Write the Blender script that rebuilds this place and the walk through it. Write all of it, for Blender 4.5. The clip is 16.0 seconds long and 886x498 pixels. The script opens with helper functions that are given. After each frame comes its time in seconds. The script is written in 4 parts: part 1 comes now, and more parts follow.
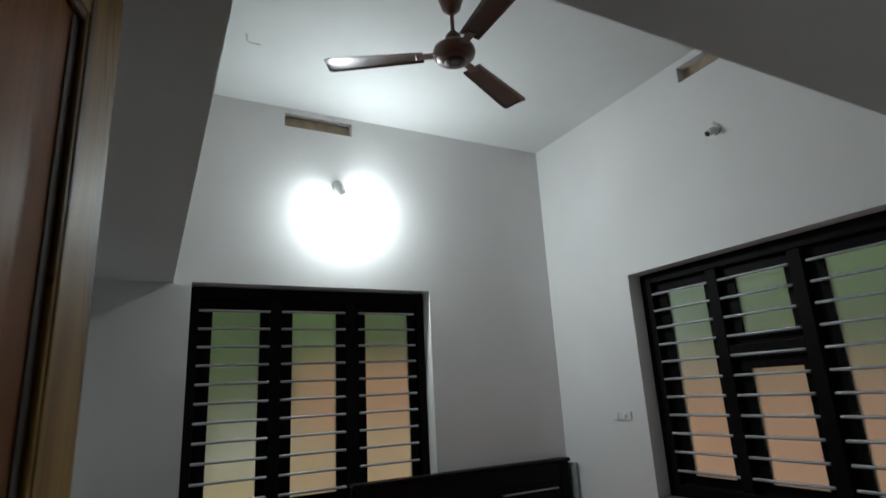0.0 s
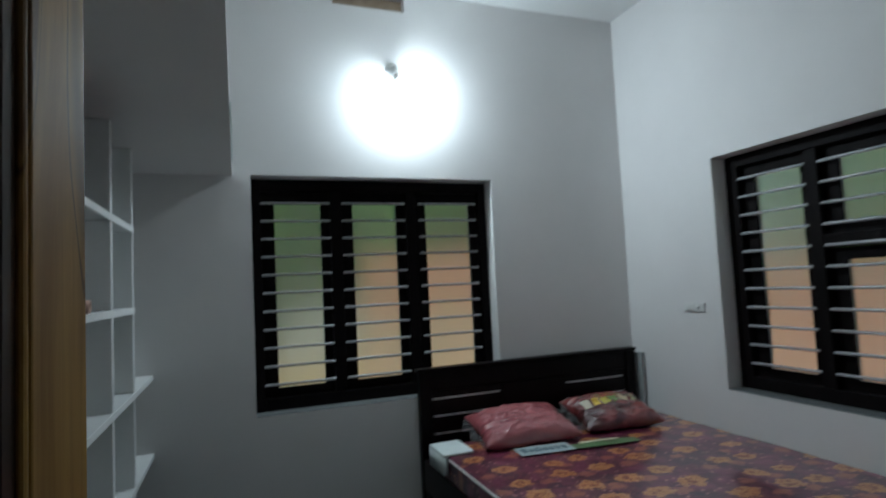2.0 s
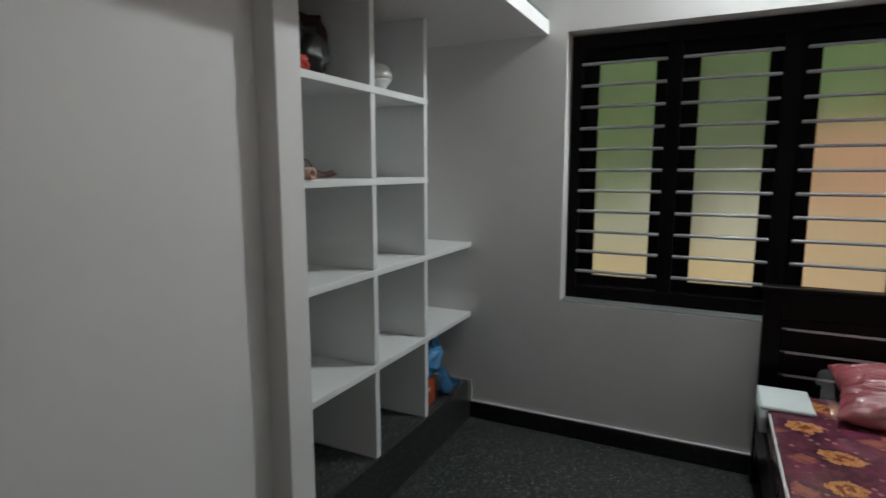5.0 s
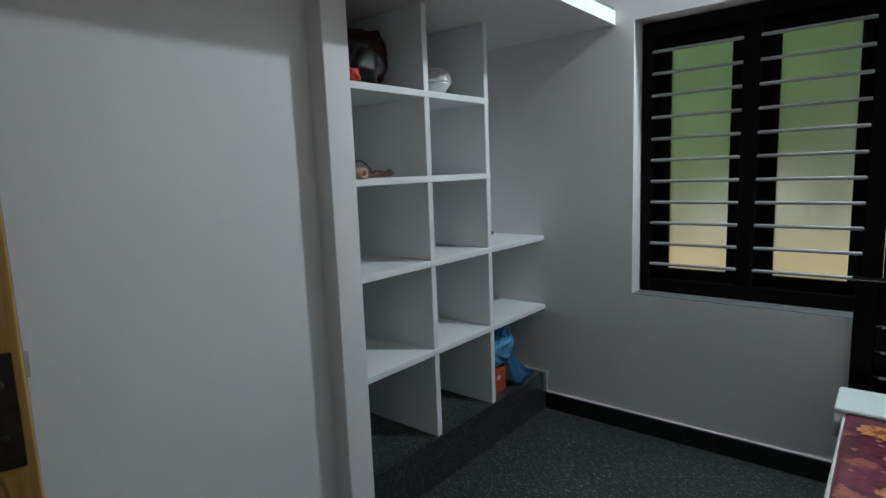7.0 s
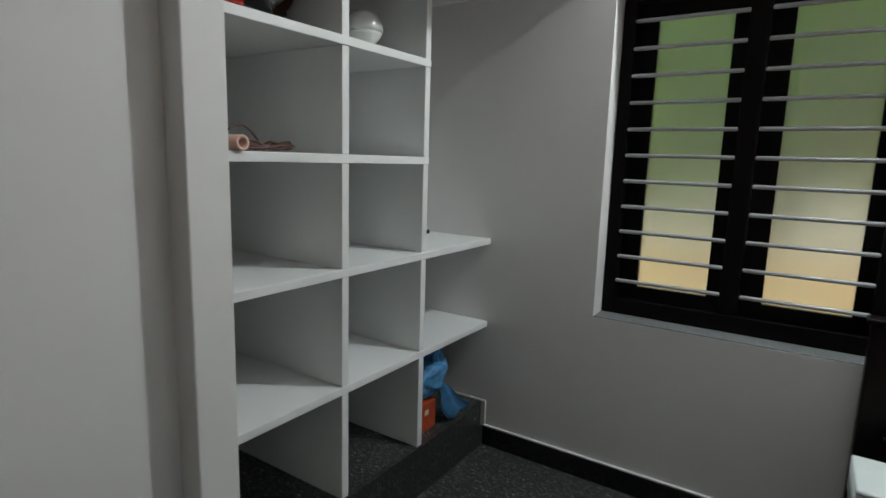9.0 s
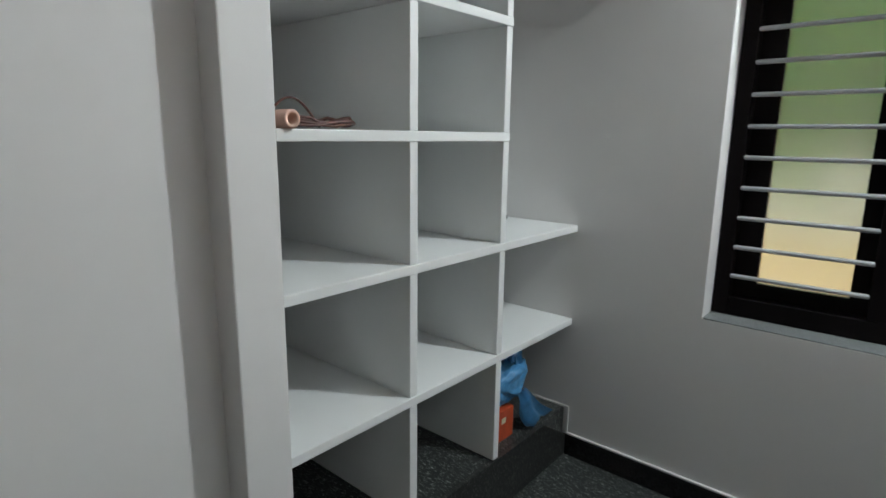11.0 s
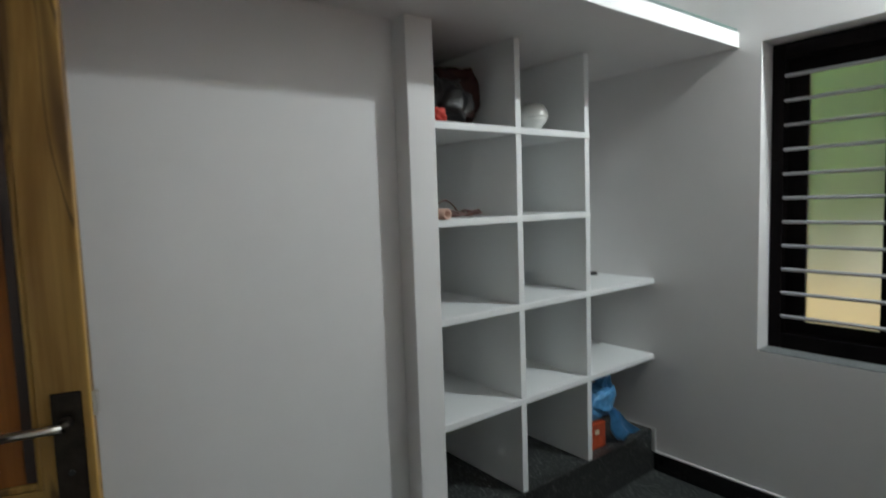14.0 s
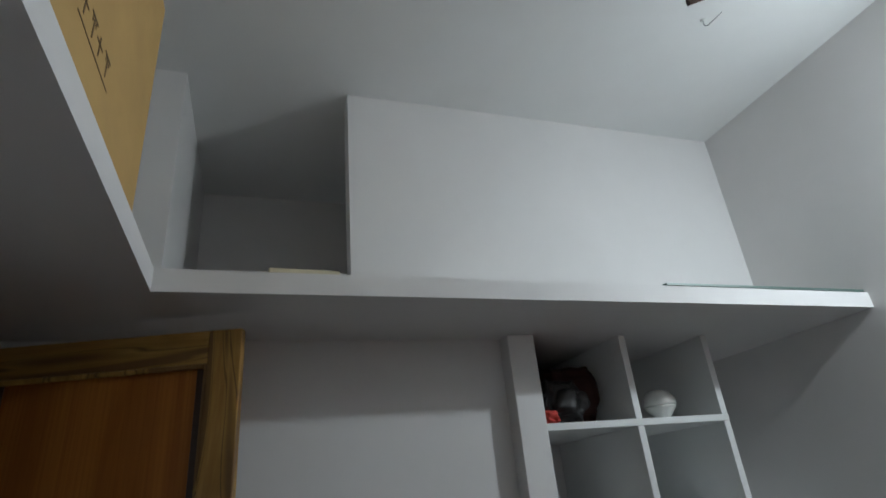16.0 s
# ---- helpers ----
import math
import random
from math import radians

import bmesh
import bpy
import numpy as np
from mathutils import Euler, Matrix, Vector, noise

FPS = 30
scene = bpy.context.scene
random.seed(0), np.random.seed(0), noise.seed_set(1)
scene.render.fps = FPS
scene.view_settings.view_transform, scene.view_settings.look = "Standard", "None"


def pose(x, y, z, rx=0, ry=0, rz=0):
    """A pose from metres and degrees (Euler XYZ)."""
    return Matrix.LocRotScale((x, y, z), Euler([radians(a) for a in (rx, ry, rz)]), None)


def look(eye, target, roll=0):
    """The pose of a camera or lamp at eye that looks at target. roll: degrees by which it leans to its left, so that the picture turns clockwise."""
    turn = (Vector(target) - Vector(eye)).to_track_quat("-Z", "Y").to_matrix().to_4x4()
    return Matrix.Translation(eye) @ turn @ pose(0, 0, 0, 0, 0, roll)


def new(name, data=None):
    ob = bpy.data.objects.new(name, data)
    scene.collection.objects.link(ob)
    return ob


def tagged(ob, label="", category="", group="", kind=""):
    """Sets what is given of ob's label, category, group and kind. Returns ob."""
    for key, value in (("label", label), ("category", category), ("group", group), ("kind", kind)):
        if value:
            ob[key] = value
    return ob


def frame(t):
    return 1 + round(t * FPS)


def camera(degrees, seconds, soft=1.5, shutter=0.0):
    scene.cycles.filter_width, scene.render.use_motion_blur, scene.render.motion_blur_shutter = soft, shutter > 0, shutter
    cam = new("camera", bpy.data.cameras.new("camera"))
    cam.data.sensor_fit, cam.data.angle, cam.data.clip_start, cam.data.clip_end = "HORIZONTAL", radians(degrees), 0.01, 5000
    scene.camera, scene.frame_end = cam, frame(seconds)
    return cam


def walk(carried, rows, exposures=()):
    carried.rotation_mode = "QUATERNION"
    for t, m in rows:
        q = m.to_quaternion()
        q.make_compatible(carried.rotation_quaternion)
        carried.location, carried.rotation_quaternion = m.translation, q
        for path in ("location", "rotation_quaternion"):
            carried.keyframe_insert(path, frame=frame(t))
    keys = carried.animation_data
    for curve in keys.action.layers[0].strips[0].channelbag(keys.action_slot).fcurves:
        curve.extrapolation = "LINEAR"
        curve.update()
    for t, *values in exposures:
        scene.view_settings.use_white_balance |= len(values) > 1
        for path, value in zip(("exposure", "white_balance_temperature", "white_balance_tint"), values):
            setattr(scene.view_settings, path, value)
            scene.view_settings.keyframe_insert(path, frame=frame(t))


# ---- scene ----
cam = camera(77.4, 16.0, 1.5, 0.5)
PATH = [
    (0, (1.707, 1.589, 1.432), (2.619, 3.297, 1.935), -3.1),
    (0.5, (1.667, 1.484, 1.434), (2.588, 3.172, 1.978), -3.4),
    (1, (1.673, 1.481, 1.411), (2.593, 3.183, 1.918), -3.3),
    (1.5, (1.716, 1.563, 1.462), (2.597, 3.326, 1.804), -3.2),
    (2, (1.802, 1.702, 1.449), (2.503, 3.571, 1.574), -2.8),
    (2.5, (1.893, 1.805, 1.446), (2.339, 3.754, 1.39), -2.0),
    (3, (1.968, 1.981, 1.428), (2.174, 3.962, 1.247), -1.2),
    (3.5, (2.095, 2.141, 1.413), (2.026, 4.13, 1.217), -0.8),
    (4, (2.29, 2.239, 1.428), (1.914, 4.193, 1.222), -0.6),
    (4.5, (2.415, 2.214, 1.421), (1.791, 4.096, 1.161), -0.3),
    (5, (2.595, 2.16, 1.443), (1.725, 3.939, 1.16), -0.0),
    (5.2, (2.672, 2.133, 1.452), (1.686, 3.861, 1.141), 0.0),
    (7.3, (2.945, 2.255, 1.426), (1.679, 3.778, 1.15), -2.2),
    (7.5, (2.883, 2.29, 1.429), (1.683, 3.863, 1.135), -1.5),
    (8, (2.746, 2.388, 1.421), (1.667, 4.037, 1.078), -0.2),
    (8.5, (2.647, 2.518, 1.411), (1.585, 4.178, 1.071), 1.0),
    (9, (2.61, 2.729, 1.405), (1.526, 4.379, 1.083), 1.7),
    (9.5, (2.512, 2.904, 1.396), (1.39, 4.522, 1.041), 1.7),
    (10, (2.422, 3.026, 1.399), (1.168, 4.536, 1.019), 2.0),
    (10.2, (2.421, 3.033, 1.403), (1.053, 4.441, 1.017), 2.0),
    (12.3, (2.473, 2.696, 1.396), (1.411, 4.33, 0.944), -1.9),
    (12.5, (2.541, 2.684, 1.411), (1.45, 4.3, 0.965), -1.3),
    (13, (2.72, 2.561, 1.42), (1.432, 4.049, 1.067), -0.9),
    (13.5, (2.865, 2.469, 1.412), (1.431, 3.827, 1.099), -1.3),
    (14, (2.978, 2.39, 1.477), (1.4, 3.608, 1.306), -1.9),
    (14.5, (3.164, 2.478, 1.45), (1.439, 3.481, 1.585), -1.6),
    (15, (3.315, 2.564, 1.487), (1.514, 3.31, 1.936), -0.9),
    (15.5, (3.356, 2.562, 1.529), (1.59, 3.204, 2.213), -2.7),
    (16, (3.368, 2.541, 1.536), (1.652, 3.155, 2.359), -5.5),
]
EXPO = [
    (0.0, -0.55, 6350, 8), (0.5, -0.58, 5850, 5), (1.5, -0.54, 5800, 5), (2.0, -0.40, 5800, 5), (2.5, -0.15, 6150, 7), (3.0, 0.0, 5950, 7), (3.5, -0.04, 6450, 10),
    (4.5, 0.0, 6550, 12), (5.0, 0.03, 6600, 12), (7.5, 0.10, 5980, 8), (8.0, 0.12, 6450, 9), (9.0, 0.20, 6600, 11), (9.6, 0.48, 6450, 10), (10.2, 0.56, 6450, 10),
    (12.3, 0.70, 6550, 11), (13.0, 0.62, 6650, 11), (14.0, 0.38, 6450, 10), (14.7, 0.20, 6100, 8), (15.3, -0.02, 6050, 9), (16.0, -0.28, 6150, 10),
]
walk(cam, [(t, look(eye, target, roll)) for t, eye, target, roll in PATH], EXPO)
SKY, SUN, LAMP = 0.15, 4.5, 1150.0

# ---- world, sun, lamps ----
world = bpy.data.worlds.new("sky")
scene.world = world
world.use_nodes = True
wn = world.node_tree
sky = wn.nodes.new("ShaderNodeTexSky")
sky.sky_type = "NISHITA"
sky.sun_disc = False
sky.sun_elevation, sky.sun_rotation = radians(58), radians(210)
wn.nodes["Background"].inputs["Strength"].default_value = SKY
wn.links.new(sky.outputs["Color"], wn.nodes["Background"].inputs["Color"])
sun = bpy.data.lights.new("sun", "SUN")
sun.energy, sun.angle, sun.color = SUN, radians(0.5), (1.0, 0.95, 0.86)
sun_ob = new("sun", sun)
sun_ob.matrix_world = look((0, 0, 0), (-math.sin(radians(210)) * math.cos(radians(58)), -math.cos(radians(210)) * math.cos(radians(58)), -math.sin(radians(58))))

# ---- materials ----


def mat_base(name):
    m = bpy.data.materials.new(name)
    m.use_nodes = True
    nt = m.node_tree
    return m, nt, nt.nodes["Principled BSDF"]


def coords(nt, scale=(1, 1, 1), rot=(0, 0, 0), world_space=True):
    """Real-size coordinates: world position, or the object's own."""
    mp = nt.nodes.new("ShaderNodeMapping")
    mp.inputs["Scale"].default_value = scale
    mp.inputs["Rotation"].default_value = rot
    if world_space:
        src = nt.nodes.new("ShaderNodeNewGeometry").outputs["Position"]
    else:
        src = nt.nodes.new("ShaderNodeTexCoord").outputs["Object"]
    nt.links.new(src, mp.inputs["Vector"])
    return mp.outputs["Vector"]


def noise_tex(nt, vec, scale, detail=4.0, rough=0.55, distortion=0.0):
    n = nt.nodes.new("ShaderNodeTexNoise")
    n.inputs["Scale"].default_value = scale
    n.inputs["Detail"].default_value = detail
    n.inputs["Roughness"].default_value = rough
    n.inputs["Distortion"].default_value = distortion
    nt.links.new(vec, n.inputs["Vector"])
    return n.outputs["Fac"]


def ramp(nt, fac, stops):
    r = nt.nodes.new("ShaderNodeValToRGB")
    el = r.color_ramp.elements
    while len(el) < len(stops):
        el.new(0.5)
    for e, (p, c) in zip(el, stops):
        e.position = p
        e.color = (*c, 1) if len(c) == 3 else c
    nt.links.new(fac, r.inputs["Fac"])
    return r.outputs["Color"]


def mix(nt, fac, a, b, kind="MIX"):
    n = nt.nodes.new("ShaderNodeMix")
    n.data_type, n.blend_type = "RGBA", kind
    for value, key in ((fac, 0), (a, 6), (b, 7)):
        if isinstance(value, bpy.types.NodeSocket):
            nt.links.new(value, n.inputs[key])
        elif key == 0:
            n.inputs[0].default_value = value
        else:
            n.inputs[key].default_value = (*value, 1)
    return n.outputs[2]


def bump(nt, bsdf, height, strength, distance=0.002):
    b = nt.nodes.new("ShaderNodeBump")
    b.inputs["Strength"].default_value = strength
    b.inputs["Distance"].default_value = distance
    nt.links.new(height, b.inputs["Height"])
    nt.links.new(b.outputs["Normal"], bsdf.inputs["Normal"])


def paint(name, colour, rough=0.6, vary=0.05, grain=260, bumps=0.12):
    """Emulsion paint on plaster: roller stipple, faint patches and scuffs."""
    m, nt, b = mat_base(name)
    v = coords(nt)
    big = noise_tex(nt, v, 1.3, 5, 0.6)
    dark = tuple(c * (1 - vary) for c in colour)
    light = tuple(min(1, c * (1 + vary * 0.4)) for c in colour)
    col = ramp(nt, big, [(0.3, dark), (0.7, light)])
    scuff = noise_tex(nt, coords(nt, (1, 1, 0.35)), 9, 6, 0.7)
    col = mix(nt, ramp(nt, scuff, [(0.66, (0, 0, 0)), (0.8, (0.25, 0.25, 0.25))]), col, tuple(c * 0.86 for c in colour))
    nt.links.new(col, b.inputs["Base Color"])
    b.inputs["Roughness"].default_value = rough
    bump(nt, b, noise_tex(nt, v, grain, 3, 0.6), bumps, 0.0015)
    return m


def plain(name, colour, rough=0.5, metal=0.0, vary=0.12, scale=18, coat=0.0, bumps=0.05):
    m, nt, b = mat_base(name)
    v = coords(nt, world_space=False)
    n = noise_tex(nt, v, scale, 5, 0.6)
    col = ramp(nt, n, [(0.3, tuple(c * (1 - vary) for c in colour)), (0.7, tuple(min(1, c * (1 + vary)) for c in colour))])
    nt.links.new(col, b.inputs["Base Color"])
    b.inputs["Roughness"].default_value = rough
    b.inputs["Metallic"].default_value = metal
    b.inputs["Coat Weight"].default_value = coat
    b.inputs["Coat Roughness"].default_value = 0.08
    bump(nt, b, noise_tex(nt, v, scale * 8, 3), bumps, 0.001)
    return m


def wood(name, dark, light, rough=0.35, stretch=(14, 14, 1.0), coat=0.2, scale=1.6, distortion=1.2, heart=None):
    """Grain runs along the object's own z."""
    m, nt, b = mat_base(name)
    v = coords(nt, stretch, world_space=False)
    g1 = noise_tex(nt, v, scale, 6, 0.6, distortion)
    fine = noise_tex(nt, coords(nt, (stretch[0] * 12, stretch[1] * 12, stretch[2] * 2), world_space=False), 1.5, 3, 0.7)
    col = ramp(nt, g1, [(0.28, dark), (0.5, tuple((a + c) / 2 for a, c in zip(dark, light))), (0.72, light)])
    col = mix(nt, ramp(nt, fine, [(0.3, (0.35, 0.35, 0.35)), (0.6, (0, 0, 0))]), col, tuple(c * 0.6 for c in dark))
    if heart is not None:
        big = noise_tex(nt, coords(nt, (6.5, 6.5, 0.75), world_space=False), 1.15, 1.5, 0.4, 1.4)
        col = mix(nt, ramp(nt, big, [(0.50, (0, 0, 0)), (0.545, (1, 1, 1))]), col, heart)
        line = ramp(nt, big, [(0.470, (0, 0, 0)), (0.485, (0.8, 0.8, 0.8)), (0.50, (0, 0, 0))])
        col = mix(nt, line, col, tuple(c * 0.45 for c in heart))
    nt.links.new(col, b.inputs["Base Color"])
    b.inputs["Roughness"].default_value = rough
    b.inputs["Coat Weight"].default_value = coat
    b.inputs["Coat Roughness"].default_value = 0.12
    bump(nt, b, fine, 0.12, 0.001)
    return m


WALL = paint("wall_paint", (0.752, 0.738, 0.732), 0.62)
CEIL = paint("ceiling_paint", (0.80, 0.805, 0.80), 0.7)
SHELF = paint("shelf_paint", (0.80, 0.812, 0.808), 0.42, 0.03, 160, 0.06)
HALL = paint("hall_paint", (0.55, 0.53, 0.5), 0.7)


def granite(name, base, fleck, scale=150, rough=0.24):
    m, nt, b = mat_base(name)
    v = coords(nt)
    streak = coords(nt, (1, 2.4, 1), (0, 0, 0.5))
    a = noise_tex(nt, streak, scale * 0.6, 5, 0.78, 0.9)
    c = noise_tex(nt, v, 5, 4, 0.6)
    col = ramp(nt, a, [(0.42, tuple(x * 0.4 for x in base)), (0.55, base), (0.65, fleck)])
    col = mix(nt, ramp(nt, c, [(0.3, (0.10, 0.10, 0.10)), (0.7, (0, 0, 0))]), col, tuple(x * 0.6 for x in base))
    nt.links.new(col, b.inputs["Base Color"])
    rr = nt.nodes.new("ShaderNodeMapRange")
    nt.links.new(c, rr.inputs["Value"])
    rr.inputs["To Min"].default_value, rr.inputs["To Max"].default_value = rough * 0.92, rough * 1.12
    nt.links.new(rr.outputs["Result"], b.inputs["Roughness"])
    bump(nt, b, a, 0.04, 0.0008)
    return m


FLOOR = granite("dark_granite", (0.030, 0.034, 0.033), (0.44, 0.46, 0.45), 90, 0.3)
# floor granite made darker: shade on the plinth front put into the colour
PLINTHFRONT = granite("shaded_granite", (0.026, 0.027, 0.026), (0.22, 0.22, 0.21), 110, 0.28)
BLACKSTONE = granite("black_granite", (0.014, 0.013, 0.014), (0.035, 0.034, 0.034), 190, 0.2)
SILL = granite("grey_granite", (0.20, 0.215, 0.215), (0.5, 0.51, 0.51), 240, 0.35)
FRAMEWOOD = wood("black_brown_polish", (0.004, 0.003, 0.0033), (0.008, 0.0055, 0.006), 0.55, (9, 9, 0.8), 0.0)
BEDWOOD = wood("dark_polished_wood", (0.004, 0.003, 0.003), (0.010, 0.006, 0.006), 0.34, (9, 9, 0.8), 0.0)
for dark_wood, level in ((FRAMEWOOD, 0.07), (BEDWOOD, 0.12)):
    dark_wood.node_tree.nodes["Principled BSDF"].inputs["Specular IOR Level"].default_value = level
LEAFSAP = wood("sapwood_teak", (0.30, 0.145, 0.026), (0.60, 0.365, 0.092), 0.5, (5, 5, 0.55), 0.0, 1.5, 2.6, (0.17, 0.085, 0.022))
LEAFPANEL = wood("veneer_teak", (0.25, 0.078, 0.014), (0.46, 0.170, 0.034), 0.36, (8, 8, 0.5), 0.03, 1.4, 1.0)
LEAFPANEL.node_tree.nodes["Principled BSDF"].inputs["Specular IOR Level"].default_value = 0.22
LEAFDARK = wood("dark_moulding", (0.030, 0.012, 0.006), (0.07, 0.03, 0.014), 0.4, (16, 16, 1), 0.2)
BARPAINT = plain("silver_grey_bar_paint", (0.38, 0.39, 0.41), 0.28, 0.0, 0.06, 30)
WHITEPLASTIC = plain("white_plastic", (0.72, 0.72, 0.70), 0.35, 0, 0.04)
BLACKPLASTIC = plain("black_plastic", (0.012, 0.012, 0.012), 0.35, 0, 0.2)
FANBROWN = plain("brown_enamel", (0.095, 0.034, 0.022), 0.28, 0, 0.1, 10, 0.25, 0.0)
CHROME = plain("brushed_steel", (0.62, 0.60, 0.55), 0.28, 1.0, 0.08, 40)
BLACKMETAL = plain("blackened_brass", (0.035, 0.027, 0.020), 0.35, 0.8, 0.3, 30)
VENTDARK = plain("vent_brown_shade", (0.34, 0.26, 0.185), 0.8, 0, 0.2)
CARD = plain("brown_cardboard", (0.52, 0.33, 0.115), 0.75, 0, 0.07, 5)
PRINT = plain("brown_print", (0.12, 0.072, 0.03), 0.8, 0, 0.2)
CREAM = plain("cream_wood_strip", (0.62, 0.56, 0.40), 0.6, 0, 0.08)
BLUEBAG = plain("blue_plastic_bag", (0.075, 0.27, 0.52), 0.38, 0, 0.2, 25, 0.3, 0.3)
ORANGEBOX = plain("orange_red_carton", (0.42, 0.060, 0.020), 0.45, 0, 0.25, 30)
REDCLOTH = plain("red_cloth", (0.50, 0.045, 0.030), 0.7, 0, 0.25, 40, 0, 0.2)
DARKBAG = plain("black_polythene", (0.005, 0.0045, 0.005), 0.5, 0, 0.3, 30, 0.0, 0.3)
BROWNBAG = plain("dark_brown_leather", (0.030, 0.010, 0.008), 0.6, 0, 0.3, 20)
BROWNBAG.node_tree.nodes["Principled BSDF"].inputs["Specular IOR Level"].default_value = 0.15
PEARL = plain("pearl_white_glaze", (0.72, 0.73, 0.70), 0.25, 0.15, 0.06, 8, 0.6, 0.0)
PINKPIPE = plain("salmon_plastic", (0.66, 0.42, 0.33), 0.5, 0, 0.1)
CABLEMAT = plain("brown_cable", (0.075, 0.024, 0.017), 0.45, 0, 0.3)
FOAM = plain("pale_foam", (0.66, 0.72, 0.71), 0.6, 0, 0.05, 12)
LABELWHITE = plain("label_white", (0.46, 0.55, 0.56), 0.3, 0, 0.05, 12, 0.2)
LABELGREEN = plain("label_green", (0.11, 0.19, 0.08), 0.3, 0, 0.25, 6, 0.2)
LABELINK = plain("label_ink", (0.10, 0.17, 0.20), 0.4, 0, 0.1)
PLANK = plain("grey_plank_laminate", (0.30, 0.31, 0.31), 0.5, 0, 0.1)
CAULK = plain("white_grout_line", (0.68, 0.68, 0.66), 0.6, 0, 0.06)
PIPING = plain("grey_white_piping", (0.66, 0.63, 0.62), 0.4, 0, 0.15)


def glass_sheet():
    m, nt, b = mat_base("green_glass_sheet")
    b.inputs["Base Color"].default_value = (0.28, 0.42, 0.38, 1)
    b.inputs["Roughness"].default_value = 0.4
    b.inputs["Transmission Weight"].default_value = 0.7
    return m


GLASSSHEET = glass_sheet()


def frosted():
    """Figured window glass: daylight comes through blurred."""
    m, nt, b = mat_base("figured_glass")
    b.inputs["Base Color"].default_value = (0.96, 0.98, 0.95, 1)
    b.inputs["Transmission Weight"].default_value = 1.0
    b.inputs["Roughness"].default_value = 0.36
    b.inputs["IOR"].default_value = 1.25
    v = coords(nt)
    bump(nt, b, noise_tex(nt, v, 120, 2, 0.5), 0.15, 0.001)
    tr = nt.nodes.new("ShaderNodeBsdfTranslucent")
    tr.inputs["Color"].default_value = (0.86, 0.88, 0.80, 1)
    mx = nt.nodes.new("ShaderNodeMixShader")
    mx.inputs[0].default_value = 0.16
    nt.links.new(b.outputs[0], mx.inputs[1])
    nt.links.new(tr.outputs[0], mx.inputs[2])
    nt.links.new(mx.outputs[0], nt.nodes["Material Output"].inputs["Surface"])
    return m


FROST = frosted()


def calc(nt, op, a, b=None, c=None):
    n = nt.nodes.new("ShaderNodeMath")
    n.operation = op
    for k, value in enumerate((a, b, c)):
        if value is None:
            continue
        if isinstance(value, bpy.types.NodeSocket):
            nt.links.new(value, n.inputs[k])
        else:
            n.inputs[k].default_value = value
    return n.outputs[0]


def blossoms(nt, vec, scale, size, lobes, wobble):
    """Ragged lobed flowers on a loose grid: distance from each centre over the flower's own radius."""
    vor = nt.nodes.new("ShaderNodeTexVoronoi")
    vor.voronoi_dimensions = "2D"
    vor.inputs["Scale"].default_value = scale
    vor.inputs["Randomness"].default_value = 0.45
    nt.links.new(vec, vor.inputs["Vector"])
    off = nt.nodes.new("ShaderNodeVectorMath")
    off.operation = "SUBTRACT"
    nt.links.new(vec, off.inputs[0])
    nt.links.new(vor.outputs["Position"], off.inputs[1])
    xyz = nt.nodes.new("ShaderNodeSeparateXYZ")
    nt.links.new(off.outputs[0], xyz.inputs[0])
    ang = calc(nt, "ARCTAN2", xyz.outputs[1], xyz.outputs[0])
    tint = nt.nodes.new("ShaderNodeSeparateColor")
    nt.links.new(vor.outputs["Color"], tint.inputs[0])
    spin = calc(nt, "MULTIPLY_ADD", ang, lobes, calc(nt, "MULTIPLY", tint.outputs[0], 6.3))
    edge = calc(nt, "MULTIPLY_ADD", calc(nt, "COSINE", spin), 0.07, 0.70)
    edge = calc(nt, "MULTIPLY_ADD", wobble, 2.1, calc(nt, "SUBTRACT", edge, 0.78))
    edge = calc(nt, "MULTIPLY", edge, calc(nt, "MULTIPLY_ADD", tint.outputs[1], size * 0.35, size * 0.80))
    flat = calc(nt, "SQRT", calc(nt, "ADD", calc(nt, "POWER", xyz.outputs[0], 2.0), calc(nt, "POWER", xyz.outputs[1], 2.0)))
    return calc(nt, "DIVIDE", flat, edge)


